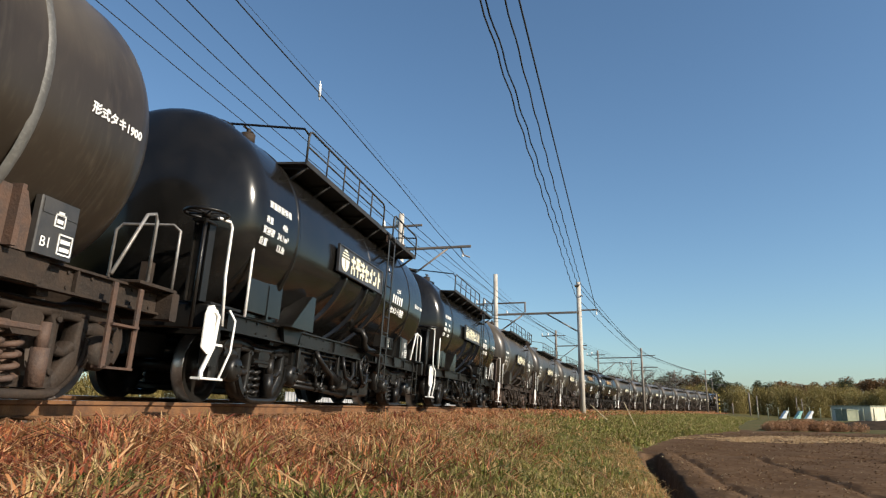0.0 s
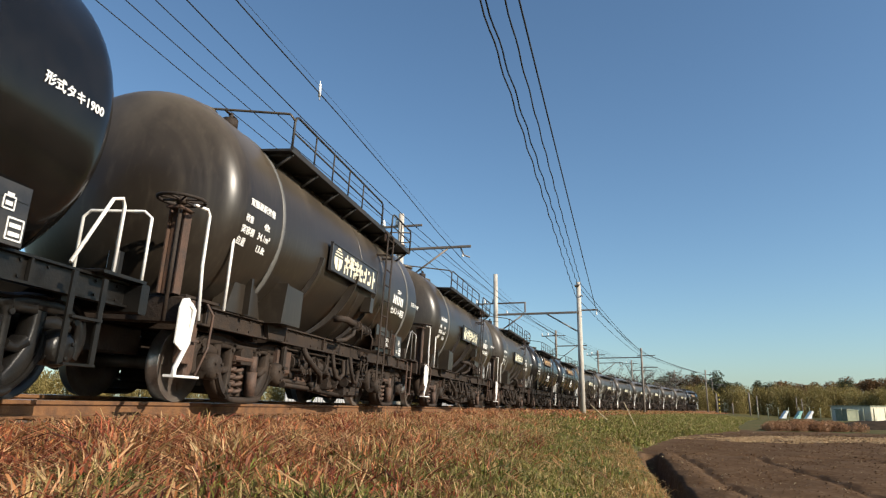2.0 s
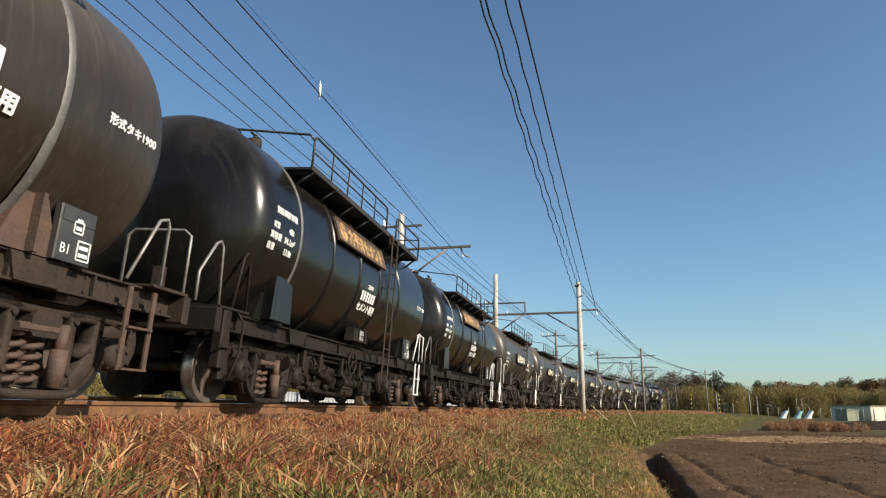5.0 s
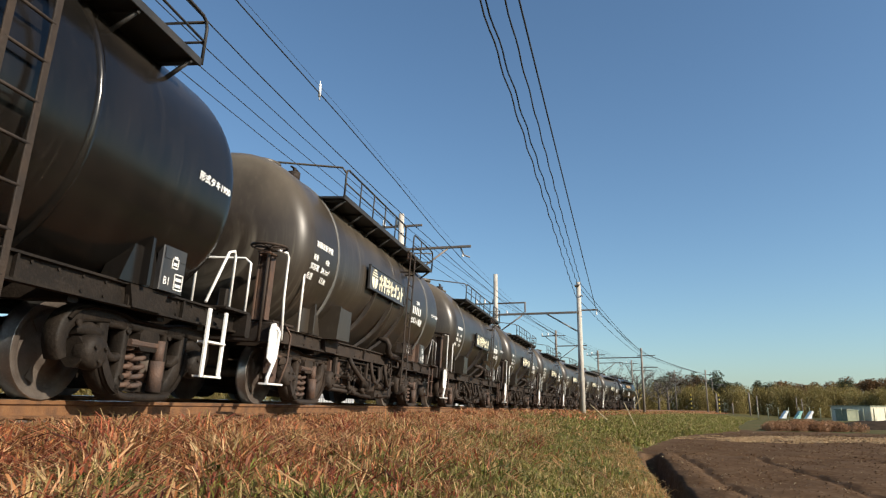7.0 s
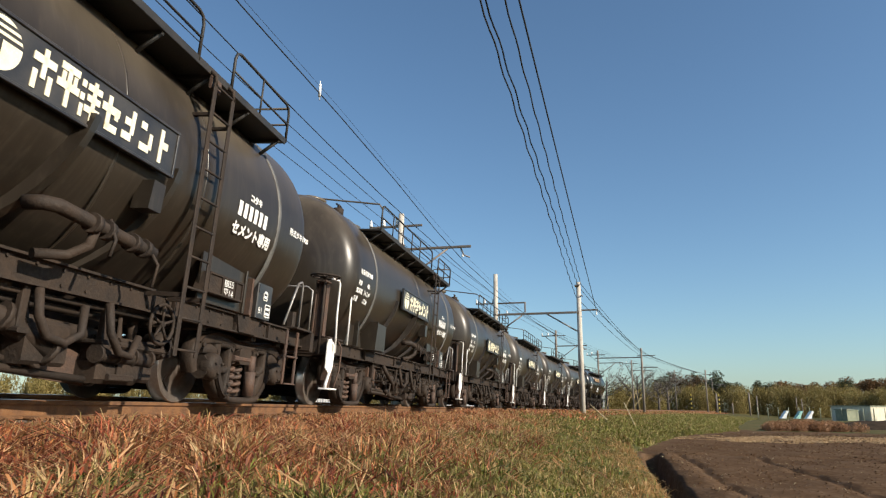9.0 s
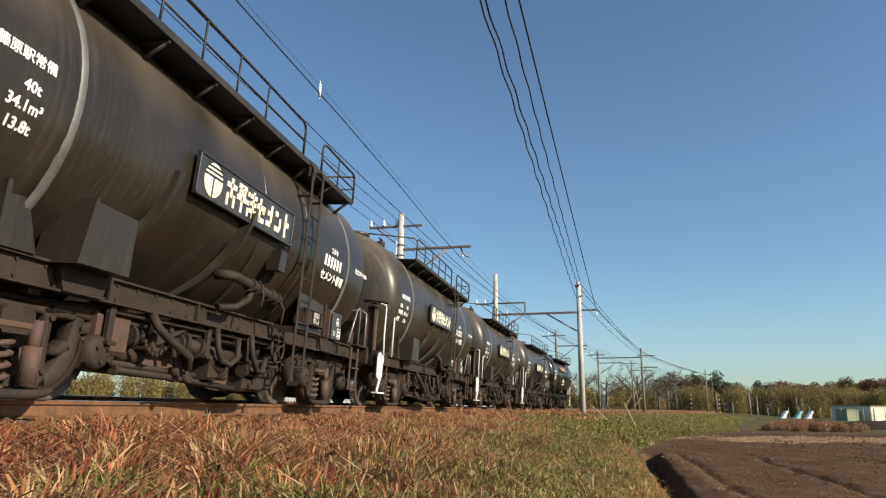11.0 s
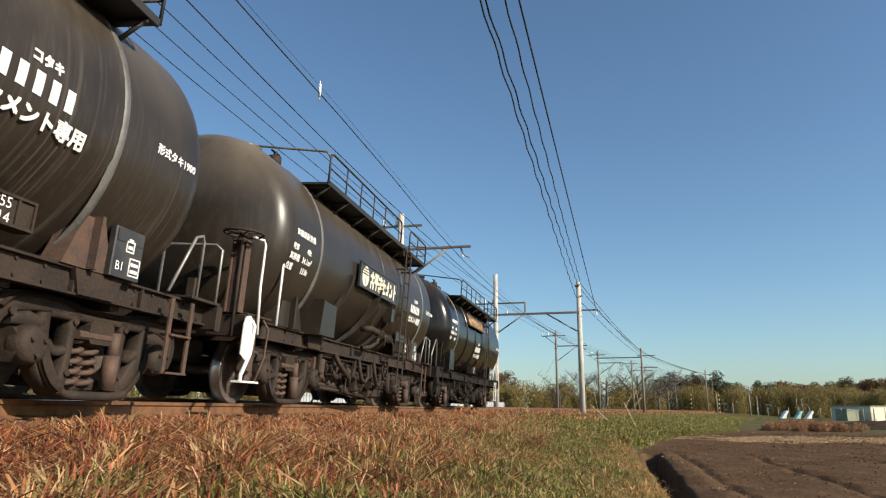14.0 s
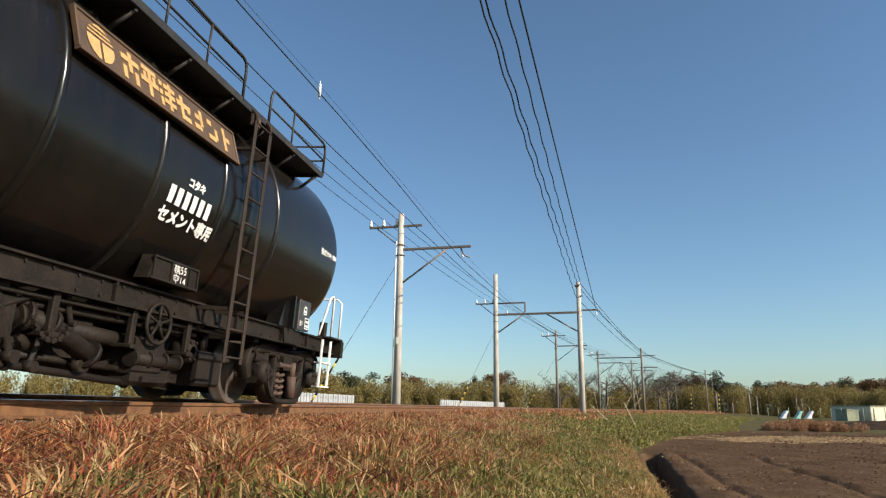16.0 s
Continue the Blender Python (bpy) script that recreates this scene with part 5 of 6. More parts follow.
BAMBOO = blades("olive_bamboo_leaves", [(0.15, 0.122, 0.036), (0.20, 0.16, 0.048), (0.235, 0.18, 0.06), (0.25, 0.185, 0.07), (0.175, 0.142, 0.042)])
DARK_LEAF = blades("dark_evergreen_leaves", [(0.03, 0.042, 0.018), (0.055, 0.065, 0.028), (0.08, 0.075, 0.035)])
RUSSET = blades("russet_autumn_leaves", [(0.13, 0.075, 0.035), (0.20, 0.11, 0.048), (0.10, 0.07, 0.035)])
BARK = mat("grey_bark", (0.12, 0.10, 0.085), 0.9, second=(0.08, 0.065, 0.055), scale=8, bump=0.5)
r2 = np.random.default_rng(11)
belt = []
for (xa, ya), (xb, yb), n, hh in (((-120, 52), (-26, 118), 130, 5.2), ((-26, 118), (34, 150), 100, 5.6), ((34, 150), (112, 150), 110, 5.9), ((76, 122), (150, 105), 90, 4.7)):
    for k in range(n):
        u = (k + r2.random()) / n
        h = hh * r2.uniform(0.62, 1.16)
        x, y = xa + (xb - xa) * u + r2.normal(0, 1.2), ya + (yb - ya) * u + r2.normal(0, 2.5)
        belt += [(x, y, -0.8 + h * q, h) for q in (0.1, 0.32, 0.57, 0.8)]
belt = np.array(belt)
tufts("bamboo_grove", BAMBOO, belt[:, :3], np.stack([belt[:, 3] * 0.34, belt[:, 3] * 0.34, belt[:, 3] * 0.27], 1), 400, 0.15, "dense olive-green bamboo thicket behind the railway", "bamboo", up=6.0, seed=2)
low = [(x, y, -0.7) for x, y in zip(np.interp(np.arange(120), [0, 60, 119], [-100, -20, 36]) + r2.normal(0, 2, 120), np.interp(np.arange(120), [0, 60, 119], [42, 100, 128]) + r2.normal(0, 6, 120))]
tufts("dry_scrub", blades("dry_scrub_stems", [(0.20, 0.16, 0.07), (0.12, 0.11, 0.04), (0.28, 0.22, 0.11)]), low, np.tile([1.6, 1.6, 0.8], (120, 1)), 130, 0.22, "low dry scrub at the edge of the thicket", "scrub", up=2.0, seed=3)
# grass on the far side of the line
fs_ = r2.uniform(-4, 60, 260)
fp = [tuple(on_track(a_, b_, -0.75)) for a_, b_ in zip(fs_, r2.uniform(-9, -3.6, 260))]
tufts("verge_scrub", blades("verge_grass_stems", [(0.22, 0.19, 0.08), (0.13, 0.13, 0.045), (0.30, 0.24, 0.12)]), fp, np.tile([0.8, 0.8, 0.42], (260, 1)), 90, 0.13, "dry yellow-green grass on the far side of the track", "grass", up=2.2, seed=4)


def tree(x, y, h, w, leaf, label, seed, bare=False, base=-0.9):
    t = thing("tree", None, None, label, "tree", "trees on the skyline")
    t.location = (x, y, base)
    r = random.Random(seed)
    part("trunk", Shape().tube([(0, 0, -0.3), (r.uniform(-0.1, 0.1), 0, h * 0.35), (r.uniform(-0.2, 0.2), 0.1, h * 0.8)], [h * 0.035, h * 0.026, h * 0.008], 8), BARK, t)
    cents, fine = [], 0.55 if bare else 1.0
    for k in range(22 if bare else 9):
        a_, z0 = r.uniform(0, 6.28), h * r.uniform(0.25, 0.65)
        ln = w * r.uniform(0.35, 0.6)
        tip = Vector((math.cos(a_) * ln, math.sin(a_) * ln, min(h, z0 + h * r.uniform(0.15, 0.42))))
        mid = Vector((tip.x * 0.45, tip.y * 0.45, z0 + (tip.z - z0) * 0.35))
        lb = Shape().tube([(0, 0, z0), mid, tip], [h * 0.014 * fine, h * 0.009 * fine, h * 0.003 * fine], 5)
        if bare:
            for q in range(12):
                s0 = mid.lerp(tip, r.random())
                lb.tube([s0, s0 + Vector((r.uniform(-1, 1) * w * 0.14, r.uniform(-1, 1) * w * 0.14, r.uniform(0.3, 1) * h * 0.14))], [h * 0.0028, h * 0.0012], 4)
        part("limb", lb, BARK, t)
        cents.append(tuple(tip))
    if not bare:
        cents += [(r.uniform(-0.3, 0.3) * w, r.uniform(-0.3, 0.3) * w, h * r.uniform(0.5, 0.92)) for _ in range(9)]
        tufts("crown", leaf, cents, np.tile([w * 0.24, w * 0.24, h * 0.15], (len(cents), 1)), 260, 0.022 * w + 0.08, "", "", parent=t, seed=seed)
    return t


DK, RS, BR = "dark evergreen tree on the skyline", "russet tree losing its autumn leaves", "bare winter tree with fine branches"
for i, (x, y, h, w, leaf, lab) in enumerate(((7.5, 175, 8.5, 3.2, DARK_LEAF, DK), (14.0, 172, 9.2, 8.0, RUSSET, RS), (60, 185, 10.2, 7, DARK_LEAF, DK), (71.4, 182, 10.4, 8, DARK_LEAF, DK), (75.5, 180, 9.0, 6, DARK_LEAF, DK), (66, 184, 10.2, 7, RUSSET, RS), (75, 160, 7.8, 3.5, DARK_LEAF, DK), (82, 160, 7.6, 9, RUSSET, RS), (87, 160, 7.4, 3, DARK_LEAF, DK), (91, 160, 7.2, 6, RUSSET, RS), (95, 160, 7.8, 6, DARK_LEAF, DK), (99.5, 160, 8.2, 8, RUSSET, RS), (105, 162, 8.2, 8, DARK_LEAF, DK), (79, 162, 6.4, 6, DARK_LEAF, DK), (-30, 160, 8.6, 9, RUSSET, RS), (-20, 165, 9.0, 9, DARK_LEAF, DK), (-8, 168, 8.4, 9, RUSSET, RS))):
    tree(x, y, h, w, leaf, lab, 40 + i)
for i, (x, y, h, w) in enumerate(((22, 128, 7.6, 7), (26, 124, 8.0, 7), (30.5, 126, 8.4, 8), (35, 122, 8.6, 8), (38, 120, 7.0, 7), (41, 124, 8.0, 7))):
    tree(x, y, h, w, None, BR, 70 + i, True)

# ---- sheds, mounds and small things by the field ----
SHED = mat("cream_sheet_wall", (0.60, 0.56, 0.43), 0.8, second=(0.52, 0.48, 0.36), scale=2, stretch=(1, 1, 0.3))
SHED_GREEN = mat("grey_green_sheet", (0.22, 0.24, 0.17), 0.85, second=(0.28, 0.29, 0.2), scale=2, spec=0.2)
DARK_COVER = mat("dark_mulch_sheet", (0.03, 0.022, 0.016), 0.95, second=(0.06, 0.042, 0.028), scale=1.5, bump=0.6, fine=6, spec=0.04)
sd = thing("storage_shed", None, None, "cream steel storage shed standing beyond the field", "shed")
sd.matrix_basis = pose(60.6, 97.0, -1.45, 0, 0, 24)
part("wall", Shape().box(0, 4.9, 0, 6.0, 0, 2.3, 0.02), SHED, sd)
for k in range(8):
    part("wall_rib", Shape().box(0.1 + k * 0.61, 0.16 + k * 0.61, -0.03, -0.002, 0.1, 2.2), SHED, sd)
part("roof", Shape().box(-0.15, 5.05, -0.15, 6.15, 2.302, 2.42, 0.03), SHED_GREEN, sd)
part("door", Shape().box(0.5, 4.3, -0.05, -0.031, 0.05, 2.0), SHED, sd)
s2 = thing("garden_shed", None, None, "small grey-green sheet shed beside the cream one", "shed")
s2.matrix_basis = pose(57.2, 97.0, -1.4, 0, 0, 15)
part("wall", Shape().box(0, 2.0, 0, 2.0, 0, 1.65, 0.02), SHED_GREEN, s2)
part("roof", Shape().prism([(-0.1, 1.66), (2.1, 1.66), (2.1, 1.74), (-0.1, 1.86)], -0.1, 2.1), SHED_GREEN, s2)
mound = Shape()
v, f, n = [], [], 24
for i in range(9):
    for j in range(n):
        u, a_ = i / 8, j / (n - 1)
        v.append((26.0 + 34 * a_, 46 + 7 * u + 4 * a_, FIELD_Z - 0.1 + 0.75 * math.sin(math.pi * u) * min(1, 7 * a_) * (1 + 0.1 * math.sin(j * 1.7 + i))))
f = [(i * n + j, i * n + j + 1, (i + 1) * n + j + 1, (i + 1) * n + j) for i in range(8) for j in range(n - 1)]
thing("covered_mound", mound.add(v, f, True), DARK_COVER, "long mound covered with dark sheet beside the field", "mound")
hp = [(20.2 + 4.9 * k / 39 + r2.normal(0, 0.15), 43 + r2.normal(0, 0.7), -1.08 + 0.26 * r2.random() * math.sin(0.3 + 2.6 * k / 39)) for k in range(40)]
tufts("dry_hedge", blades("dry_russet_stems", [(0.28, 0.14, 0.07), (0.38, 0.21, 0.11), (0.20, 0.10, 0.055), (0.32, 0.20, 0.10)]), hp, np.tile([0.55, 0.7, 0.40], (40, 1)), 1000, 0.045, "low russet dried hedge at the end of the field", "hedge", up=1.5, seed=6)
sp_ = [(10.6 + 30 * q + r2.normal(0, 0.8), 29.0 + 3.0 * q + r2.normal(0, 1.5), FIELD_Z + 0.01) for q in r2.random(800)]
tufts("straw_strip", blades("pale_straw", [(0.42, 0.28, 0.15), (0.48, 0.34, 0.19), (0.33, 0.21, 0.11)]), sp_, np.tile([0.8, 0.8, 0.02], (800, 1)), 110, 0.055, "pale straw lying along the far edge of the field", "straw", up=0.12, seed=7)
for x, y, lean in ((8.9, 31.5, 24), (8.2, 33.5, 48)):
    st = thing("bamboo_stake", Shape().cyl((0, 0, -0.2), (0, 0, 1.25), 0.02, 8), mat("dry_cane", (0.5, 0.42, 0.26), 0.6), "pale dry cane stuck in the grass slope", "stake")
    st.matrix_basis = pose(x, y, float(height(np.array([x]), np.array([y]))[0][0]), 0, -lean, 0)
mk_ = thing("marker_block", Shape().box(-0.16, 0.16, -0.09, 0.09, -0.1, 0.10, 0.02).box(0.2, 0.42, -0.08, 0.08, -0.1, 0.06, 0.02), CONCRETE, "pale broken concrete marker in the grass", "block")
mk_.location = (9.7, 43.5, -0.66)
cbx = thing("signal_cabinet", None, None, "pale steel relay cabinet by the track", "cabinet")
cbx.matrix_basis = track_pose(161, -6.0, -0.8)
part("body", Shape().box(-0.8, 0.8, -0.6, 0.6, 0, 1.9, 0.04), CONCRETE, cbx)
for k in range(3):
    part("door", Shape().box(-0.76 + k * 0.52, -0.28 + k * 0.52, -0.625, -0.605, 0.1, 1.8, 0.01), FENCE, cbx)
part("mast", Shape().cyl((-0.7, 0.3, 0), (-0.7, 0.3, 3.0), 0.07, 8), WHITE_PAINT, cbx)
for x in (51.0, 56.7):
    gp = thing("striped_post", None, None, "yellow and black striped guard post by the yard", "post", "striped posts")
    gp.location = (x, 140, -0.9)
    for k in range(10):
        part("band", Shape().cyl((0, 0, 0.42 * k), (0, 0, 0.42 * (k + 1)), 0.13, 8), STRIPES if k % 2 else UNDER_CLEAN, gp)
CANE = mat("weathered_bamboo_pole", (0.36, 0.27, 0.12), 0.7, second=(0.26, 0.19, 0.09))
for x, lean, ln in ((30.8, 30, 3.6), (31.8, 42, 4.4), (32.6, 12, 4.2), (33.6, -14, 4.0), (34.2, -8, 4.6), (27.0, -10, 3.8), (28.0, 16, 3.4)):
    q = thing("bamboo_pole", Shape().tube([(0, 0, -0.3), (0, 0, ln)], [0.08, 0.05], 7), CANE, "weathered bamboo pole leaning at the edge of the thicket", "pole", "leaning bamboo poles")
    q.matrix_basis = pose(x, 118, -0.9, 0, lean, 0)
for k in range(18):
    q = thing("fence_post", Shape().cyl((0, 0, -0.4), (0, 0, 1.5), 0.05, 6), SHED_GREEN, "thin grey-green fence post beyond the field", "post", "posts of the yard fence")
    q.location = (46 + k * 1.35, 100 - k * 0.3, -0.9)
for x, y, c_, lab in ((49.3, 99, (0.75, 0.78, 0.76), "white sheet bundle"), (51.2, 98.7, (0.30, 0.55, 0.48), "pale green sheet bundle"), (52.6, 98.4, (0.8, 0.8, 0.8), "white sheet bundle")):
    b_ = thing("tarpaulin", Shape().prism([(-0.6, 0), (0.1, 0), (0.2, 0.45), (0.5, 1.0), (0.25, 1.1), (-0.2, 0.5)], -0.4, 0.4), mat("tarpaulin_sheet", c_, 0.5), lab + " propped by the yard fence", "tarpaulin")
    b_.location = (x, y, -0.95)
# ---- grass: single blades, dry and red near the line, green lower down ----
def grass(name, material, s, l, tall, wide, label, seed, lean=0.85):
    r = np.random.default_rng(seed)
    h = np.interp(s, S, HEAD)
    x, y = np.interp(s, S, TX) + l * np.cos(h), np.interp(s, S, TY) - l * np.sin(h)
    keep = (x * x + (y + 0.2) ** 2) > 0.6 ** 2
    x, y, s, l, tall, wide = x[keep], y[keep], s[keep], l[keep], tall[keep], wide[keep]
    z = height(x, y)[0] - 0.02
    tall = tall * np.clip(0.85 + 0.55 * np.sin(s * 3.1 + 2.2 * np.sin(l * 2.3)) * np.sin(l * 4.3 + 1.4 * np.sin(s * 1.9)), 0.4, 1.4)
    n = len(x)
    az, ln = r.uniform(0, 6.283, n), r.normal(0, lean, n)
    ln = np.clip(ln, -2.2, 2.2)
    dx, dy = np.cos(az), np.sin(az)
    face = r.uniform(0, 6.283, n)
    wx, wy = np.cos(face) * wide, np.sin(face) * wide
    base = np.stack([x, y, z], 1)
    m1 = base + np.stack([dx * ln * tall * 0.25, dy * ln * tall * 0.25, tall * 0.5], 1)
    m2 = base + np.stack([dx * ln * tall * 0.62, dy * ln * tall * 0.62, tall * 0.83], 1)
    tip = base + np.stack([dx * ln * tall * 1.15, dy * ln * tall * 1.15, tall * (1 - 0.25 * np.abs(ln))], 1)
    wv = np.stack([wx, wy, np.zeros(n)], 1)
    v = np.stack([base - wv * 0.7, base + wv * 0.7, m1 + wv, m1 - wv, m2 + wv * 0.7, m2 - wv * 0.7, tip], 1)
    i = (np.arange(n) * 7)[:, None]
    f = np.concatenate([i + [[0, 1, 2]], i + [[0, 2, 3]], i + [[3, 2, 4]], i + [[3, 4, 5]], i + [[5, 4, 6]]], 1).reshape(-1, 3)
    me = bpy.data.meshes.new(name)
    me.vertices.add(n * 7)
    me.vertices.foreach_set("co", v.reshape(-1))
    me.loops.add(len(f) * 3)
    me.loops.foreach_set("vertex_index", f.reshape(-1))
    me.polygons.add(len(f))
    me.polygons.foreach_set("loop_start", np.arange(len(f)) * 3)
    me.materials.append(material)
    me.update()
    me.validate()
    return tagged(new(name, me), label, "grass", kind="stuff")


DRY = blades("dry_red_grass", [(0.08, 0.03, 0.024), (0.38, 0.10, 0.05), (0.58, 0.37, 0.19), (0.18, 0.06, 0.04), (0.52, 0.21, 0.075), (0.60, 0.40, 0.21), (0.44, 0.13, 0.055), (0.15, 0.13, 0.045), (0.52, 0.28, 0.13)])
STRAW = blades("straw_grass", [(0.46, 0.30, 0.12), (0.56, 0.42, 0.22), (0.36, 0.20, 0.08), (0.24, 0.20, 0.07), (0.5, 0.33, 0.14)])
RUSTY = blades("rusty_dead_grass", [(0.40, 0.21, 0.08), (0.48, 0.29, 0.13), (0.32, 0.17, 0.06), (0.24, 0.19, 0.07), (0.50, 0.34, 0.17)])
GREEN = blades("green_grass", [(0.125, 0.125, 0.028), (0.18, 0.185, 0.04), (0.23, 0.205, 0.058), (0.33, 0.24, 0.105), (0.14, 0.15, 0.034)])
gr = np.random.default_rng(21)


def patch(n, s0, s1, l0, l1, power=1.0):
    return s0 + (s1 - s0) * gr.random(n) ** power, gr.uniform(l0, l1, n)


def clumpy(s, l, scale, cut):
    q = np.sin(s * scale + 1.7 * np.sin(l * scale * 1.3)) * np.sin(l * scale * 1.9 + 0.8 * np.sin(s * scale * 0.7))
    return q + gr.normal(0, 0.45, len(s)) > cut


def drift(s, l):
    """Slow uneven waves that break up the edges between the kinds of grass."""
    return 0.55 * np.sin(s * 0.9 + 1.1 * np.sin(l * 1.3)) + 0.45 * np.sin(s * 2.3 + 2.0 * l) * np.sin(l * 2.7 - 0.6 * s) + 0.3 * np.sin(s * 5.1 - 3.3 * l)


def mixed(n, s0, s1, l0, l1, power, fade0, fade1, rising, widen=True):
    """Places whose share rises (or falls) with the distance from the line, unevenly."""
    s, l = patch(n, s0, s1, l0, l1, power)
    if widen:
        l = np.where((s > 20) & (l > 3.2), 3.2 + (l - 3.2) * (toe(s) - 3.2) / 3.0, l)
    q = (np.where(l > 3.2, 3.2 + (l - 3.2) * 3.0 / (toe(s) - 3.2), l) + 0.5 * drift(s, l) + 0.02 * (s - 8) - fade0) / (fade1 - fade0)
    q = np.clip(q, 0.04, 0.97)
    keep = gr.random(n) < (q if rising else 1 - q)
    return s[keep], l[keep]


# red and dry, thick beside the line
s_, l_ = mixed(150000, 0.5, 22, 1.2, 5.6, 1.4, 2.5, 4.1, False)
grass("dry_red_grass", DRY, s_, l_, 0.05 + 0.20 * gr.random(len(s_)) ** 1.6 * np.interp(l_, [1.2, 2.0, 4.1], [0.3, 0.85, 1.05]), np.where(gr.random(len(s_)) < 0.14, gr.uniform(0.005, 0.009, len(s_)), gr.uniform(0.002, 0.0055, len(s_))) * (1 + s_ / 20), "dense dried red-orange grass on the embankment shoulder", 31, 1.35)
s_, l_ = mixed(34000, 20, 55, 1.2, 5.0, 1.2, 2.8, 4.0, False)
grass("dry_red_grass", DRY, s_, l_, gr.uniform(0.08, 0.24, len(s_)), gr.uniform(0.008, 0.015, len(s_)), "dried red-orange grass farther along the embankment", 32)
s_, l_ = patch(26000, 0.5, 26, 2.0, 4.5, 1.2)
k_ = clumpy(s_, l_, 1.7, 0.15)
s_, l_ = s_[k_], l_[k_]
grass("straw_grass", STRAW, s_, l_, gr.uniform(0.08, 0.24, len(s_)), gr.uniform(0.0016, 0.004, len(s_)) * (1 + s_ / 14), "pale straw-coloured grass stems among the red ones", 33, 1.1)
# dark red leaves and low green weeds between the stems
s_, l_ = patch(26000, 0.5, 14, 1.7, 4.6, 1.3)
k_ = clumpy(s_, l_, 2.6, 0.1)
s_, l_ = s_[k_], l_[k_]
grass("red_leaves", blades("dark_red_leaves", [(0.09, 0.028, 0.022), (0.20, 0.05, 0.03), (0.30, 0.085, 0.04), (0.13, 0.055, 0.03)]), s_, l_, gr.uniform(0.05, 0.19, len(s_)), gr.uniform(0.004, 0.009, len(s_)), "dark red leaves among the dried grass", 41, 1.5)
s_, l_ = patch(60000, 2.5, 24, 2.6, 5.8, 1.4)
k_ = clumpy(s_, l_, 1.35, 0.25)
s_, l_ = s_[k_], l_[k_]
grass("green_weeds", blades("dark_green_weeds", [(0.05, 0.085, 0.022), (0.08, 0.12, 0.03), (0.11, 0.14, 0.04), (0.06, 0.075, 0.025)]), s_, l_, gr.uniform(0.03, 0.13, len(s_)), gr.uniform(0.004, 0.010, len(s_)) * (1 + s_ / 30), "low dark green weeds in patches", 42, 1.6)
s_, l_ = patch(30000, 4, 20, 3.6, 5.9, 1.2)
k_ = clumpy(s_, l_, 1.1, 0.35)
s_, l_ = s_[k_], l_[k_]
grass("straw_grass", STRAW, s_, l_, gr.uniform(0.05, 0.15, len(s_)), gr.uniform(0.002, 0.005, len(s_)) * (1 + s_ / 14), "bleached straw lying in patches on the slope", 43, 1.9)
# green, lower on the slope and farther on
s_, l_ = mixed(180000, 1.5, 60, 2.1, 6.2, 1.6, 2.5, 4.2, True)
k_ = ~((l_ + 0.3 * drift(s_, l_) > 5.6) & (s_ < 25) & (gr.random(len(s_)) < 0.88))
s_, l_ = s_[k_], l_[k_]
grass("green_grass", GREEN, s_, l_, gr.uniform(0.04, 0.17, len(s_)), gr.uniform(0.0024, 0.0055, len(s_)) * (1 + s_ / 10), "green grass on the lower slope of the embankment", 34)
s_, l_ = mixed(55000, 22, 120, 1.6, 6.2, 1.2, 2.0, 3.2, True)
grass("green_grass", GREEN, s_, l_, gr.uniform(0.08, 0.22, len(s_)), gr.uniform(0.02, 0.035, len(s_)), "green grass on the far embankment", 35)
s_, l_ = patch(40000, 3, 30, 4.9, 6.32, 1.0)
k_ = l_ + 0.35 * drift(s_, l_) + gr.normal(0, 0.15, len(s_)) > 5.55
s_, l_ = s_[k_], l_[k_]
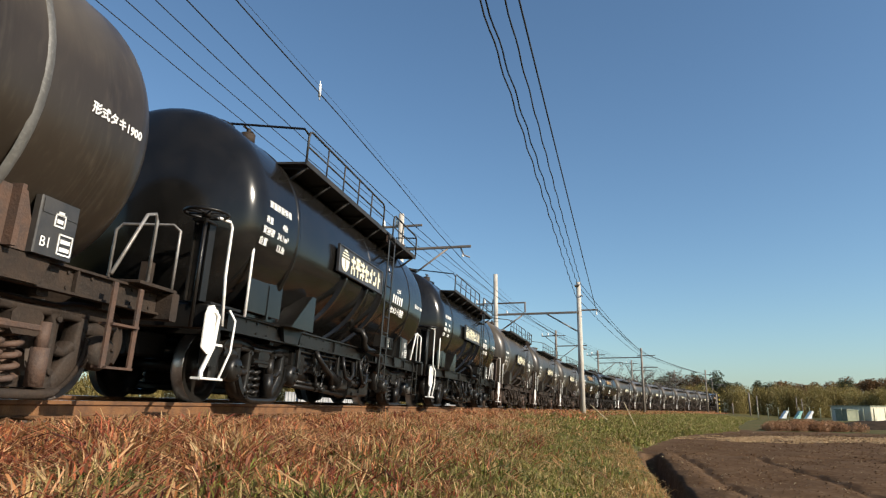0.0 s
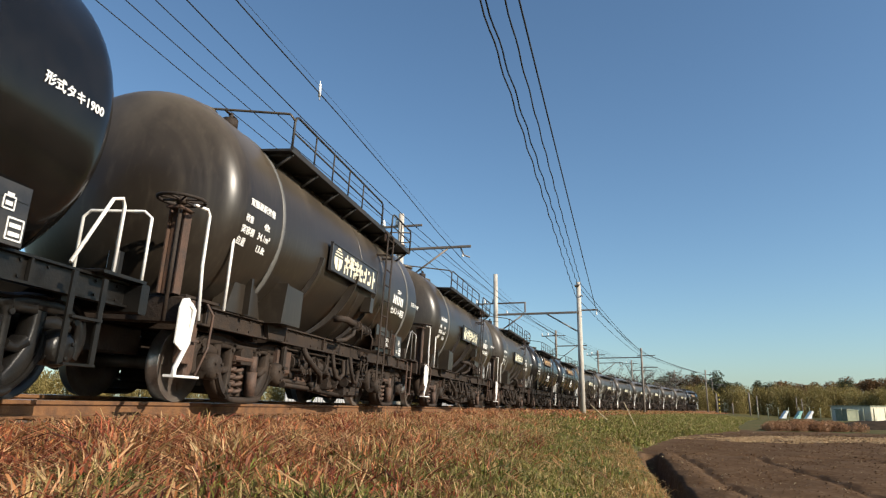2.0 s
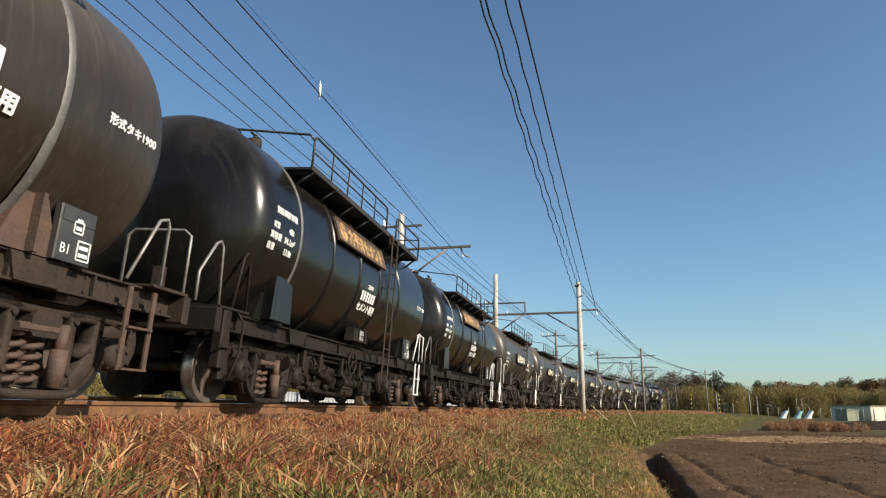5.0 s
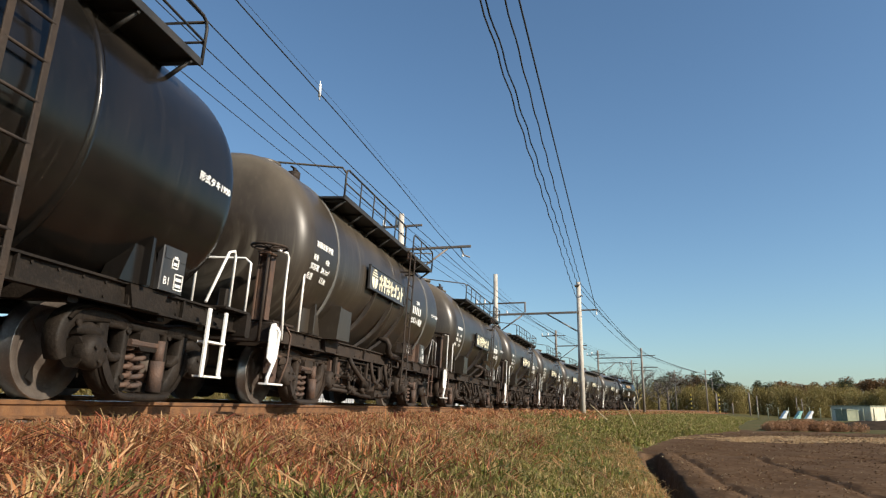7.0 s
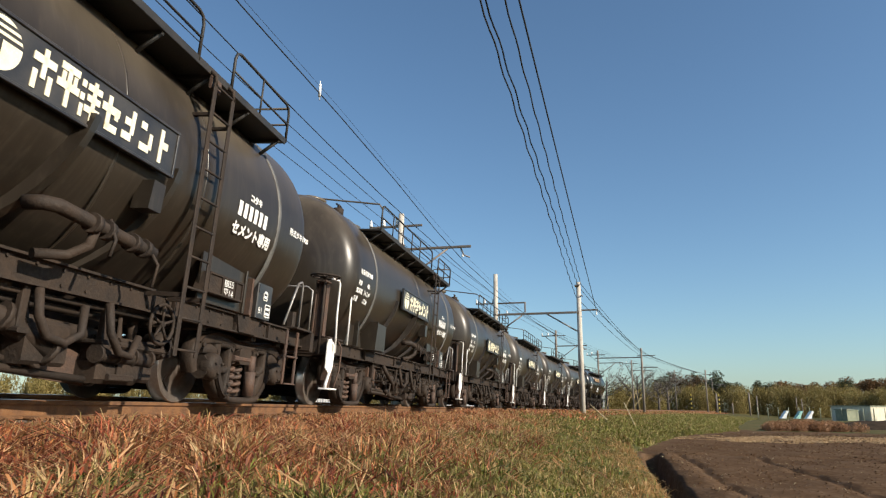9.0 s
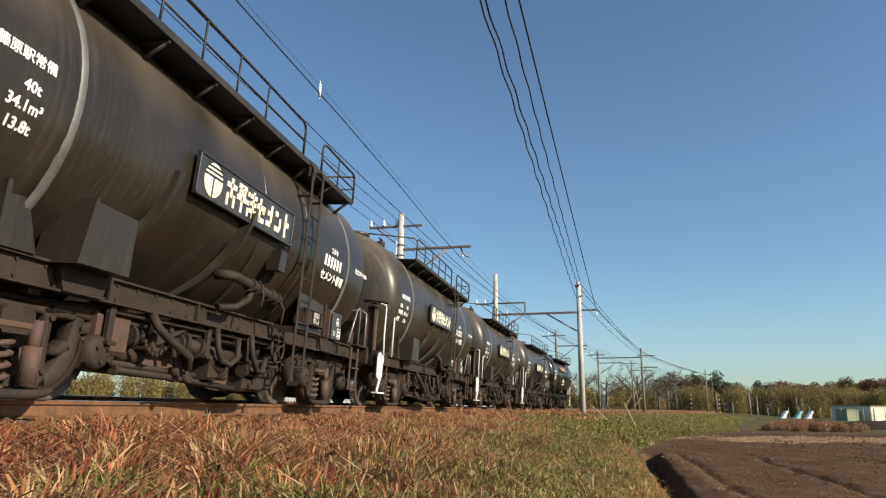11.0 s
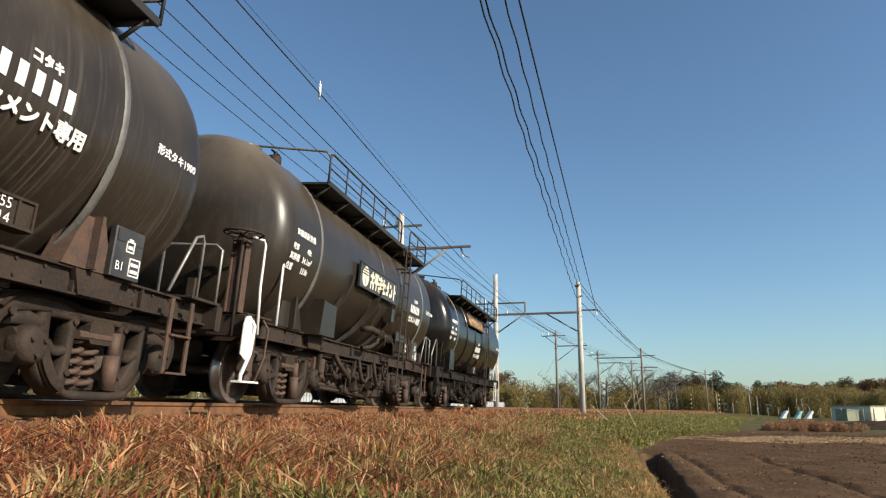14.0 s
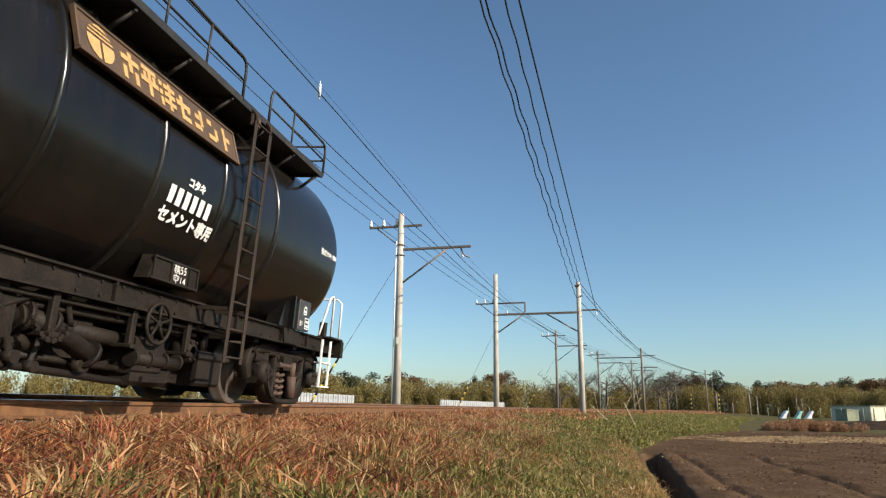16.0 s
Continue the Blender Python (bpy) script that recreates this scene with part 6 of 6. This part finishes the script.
grass("dead_grass", RUSTY, s_, l_, gr.uniform(0.04, 0.12, len(s_)), gr.uniform(0.003, 0.007, len(s_)), "orange-brown dead grass along the ditch", 36)
s_, l_ = patch(9000, 30, 150, 1.6, 5.0, 1.0)
grass("dry_red_grass", DRY, s_, l_, gr.uniform(0.1, 0.3, len(s_)), gr.uniform(0.02, 0.05, len(s_)), "thin dry grass along the distant embankment", 37)
# the same growth behind the viewpoint
s_, l_ = mixed(24000, -22, 0.5, 1.5, 6.2, 0.6, 2.6, 4.2, False, False)
grass("dry_red_grass", DRY, s_, l_, gr.uniform(0.06, 0.24, len(s_)), gr.uniform(0.006, 0.013, len(s_)), "dried red-orange grass back along the embankment", 39)
s_, l_ = mixed(24000, -22, 2.5, 2.0, 6.2, 0.6, 2.6, 4.2, True, False)
grass("green_grass", GREEN, s_, l_, gr.uniform(0.05, 0.18, len(s_)), gr.uniform(0.006, 0.012, len(s_)), "green grass back along the lower slope", 40)
# stubble and straw left on the field
cs, cl = 7 + 34 * gr.random(5200) ** 1.3, 0.5 + 22 * gr.random(5200)
grass("field_straw", blades("bleached_straw", [(0.42, 0.33, 0.2), (0.3, 0.22, 0.12), (0.5, 0.42, 0.28)]), cs, cl + toe(cs), gr.uniform(0.02, 0.06, len(cs)), gr.uniform(0.004, 0.010, len(cs)), "bits of bleached straw on the ploughed soil", 38, 2.0)


# ---- what moves: the wagons roll along the line, their wheels turn ----
def motions():
    times = [k * 0.5 for k in range(33)]
    fine = [k / FPS for k in range(16 * FPS + 1)]
    turns = [-math.degrees((run(t) - run(0.0)) / R_WHEEL) for t in fine]
    for k, w in WAGONS.items():
        walk(w, [(t, track_pose(k * WAGON_LEN - run(t), 0, 0, CANT)) for t in times])
        for b in [c for c in w.children if c.name.startswith("bogie")]:
            for ws in [c for c in b.children if c.name.startswith("wheelset")]:
                x = ws.location.x
                walk(ws, [(t, pose(x, 0, R_WHEEL, 0, q, 0)) for t, q in zip(fine, turns)])


motions()
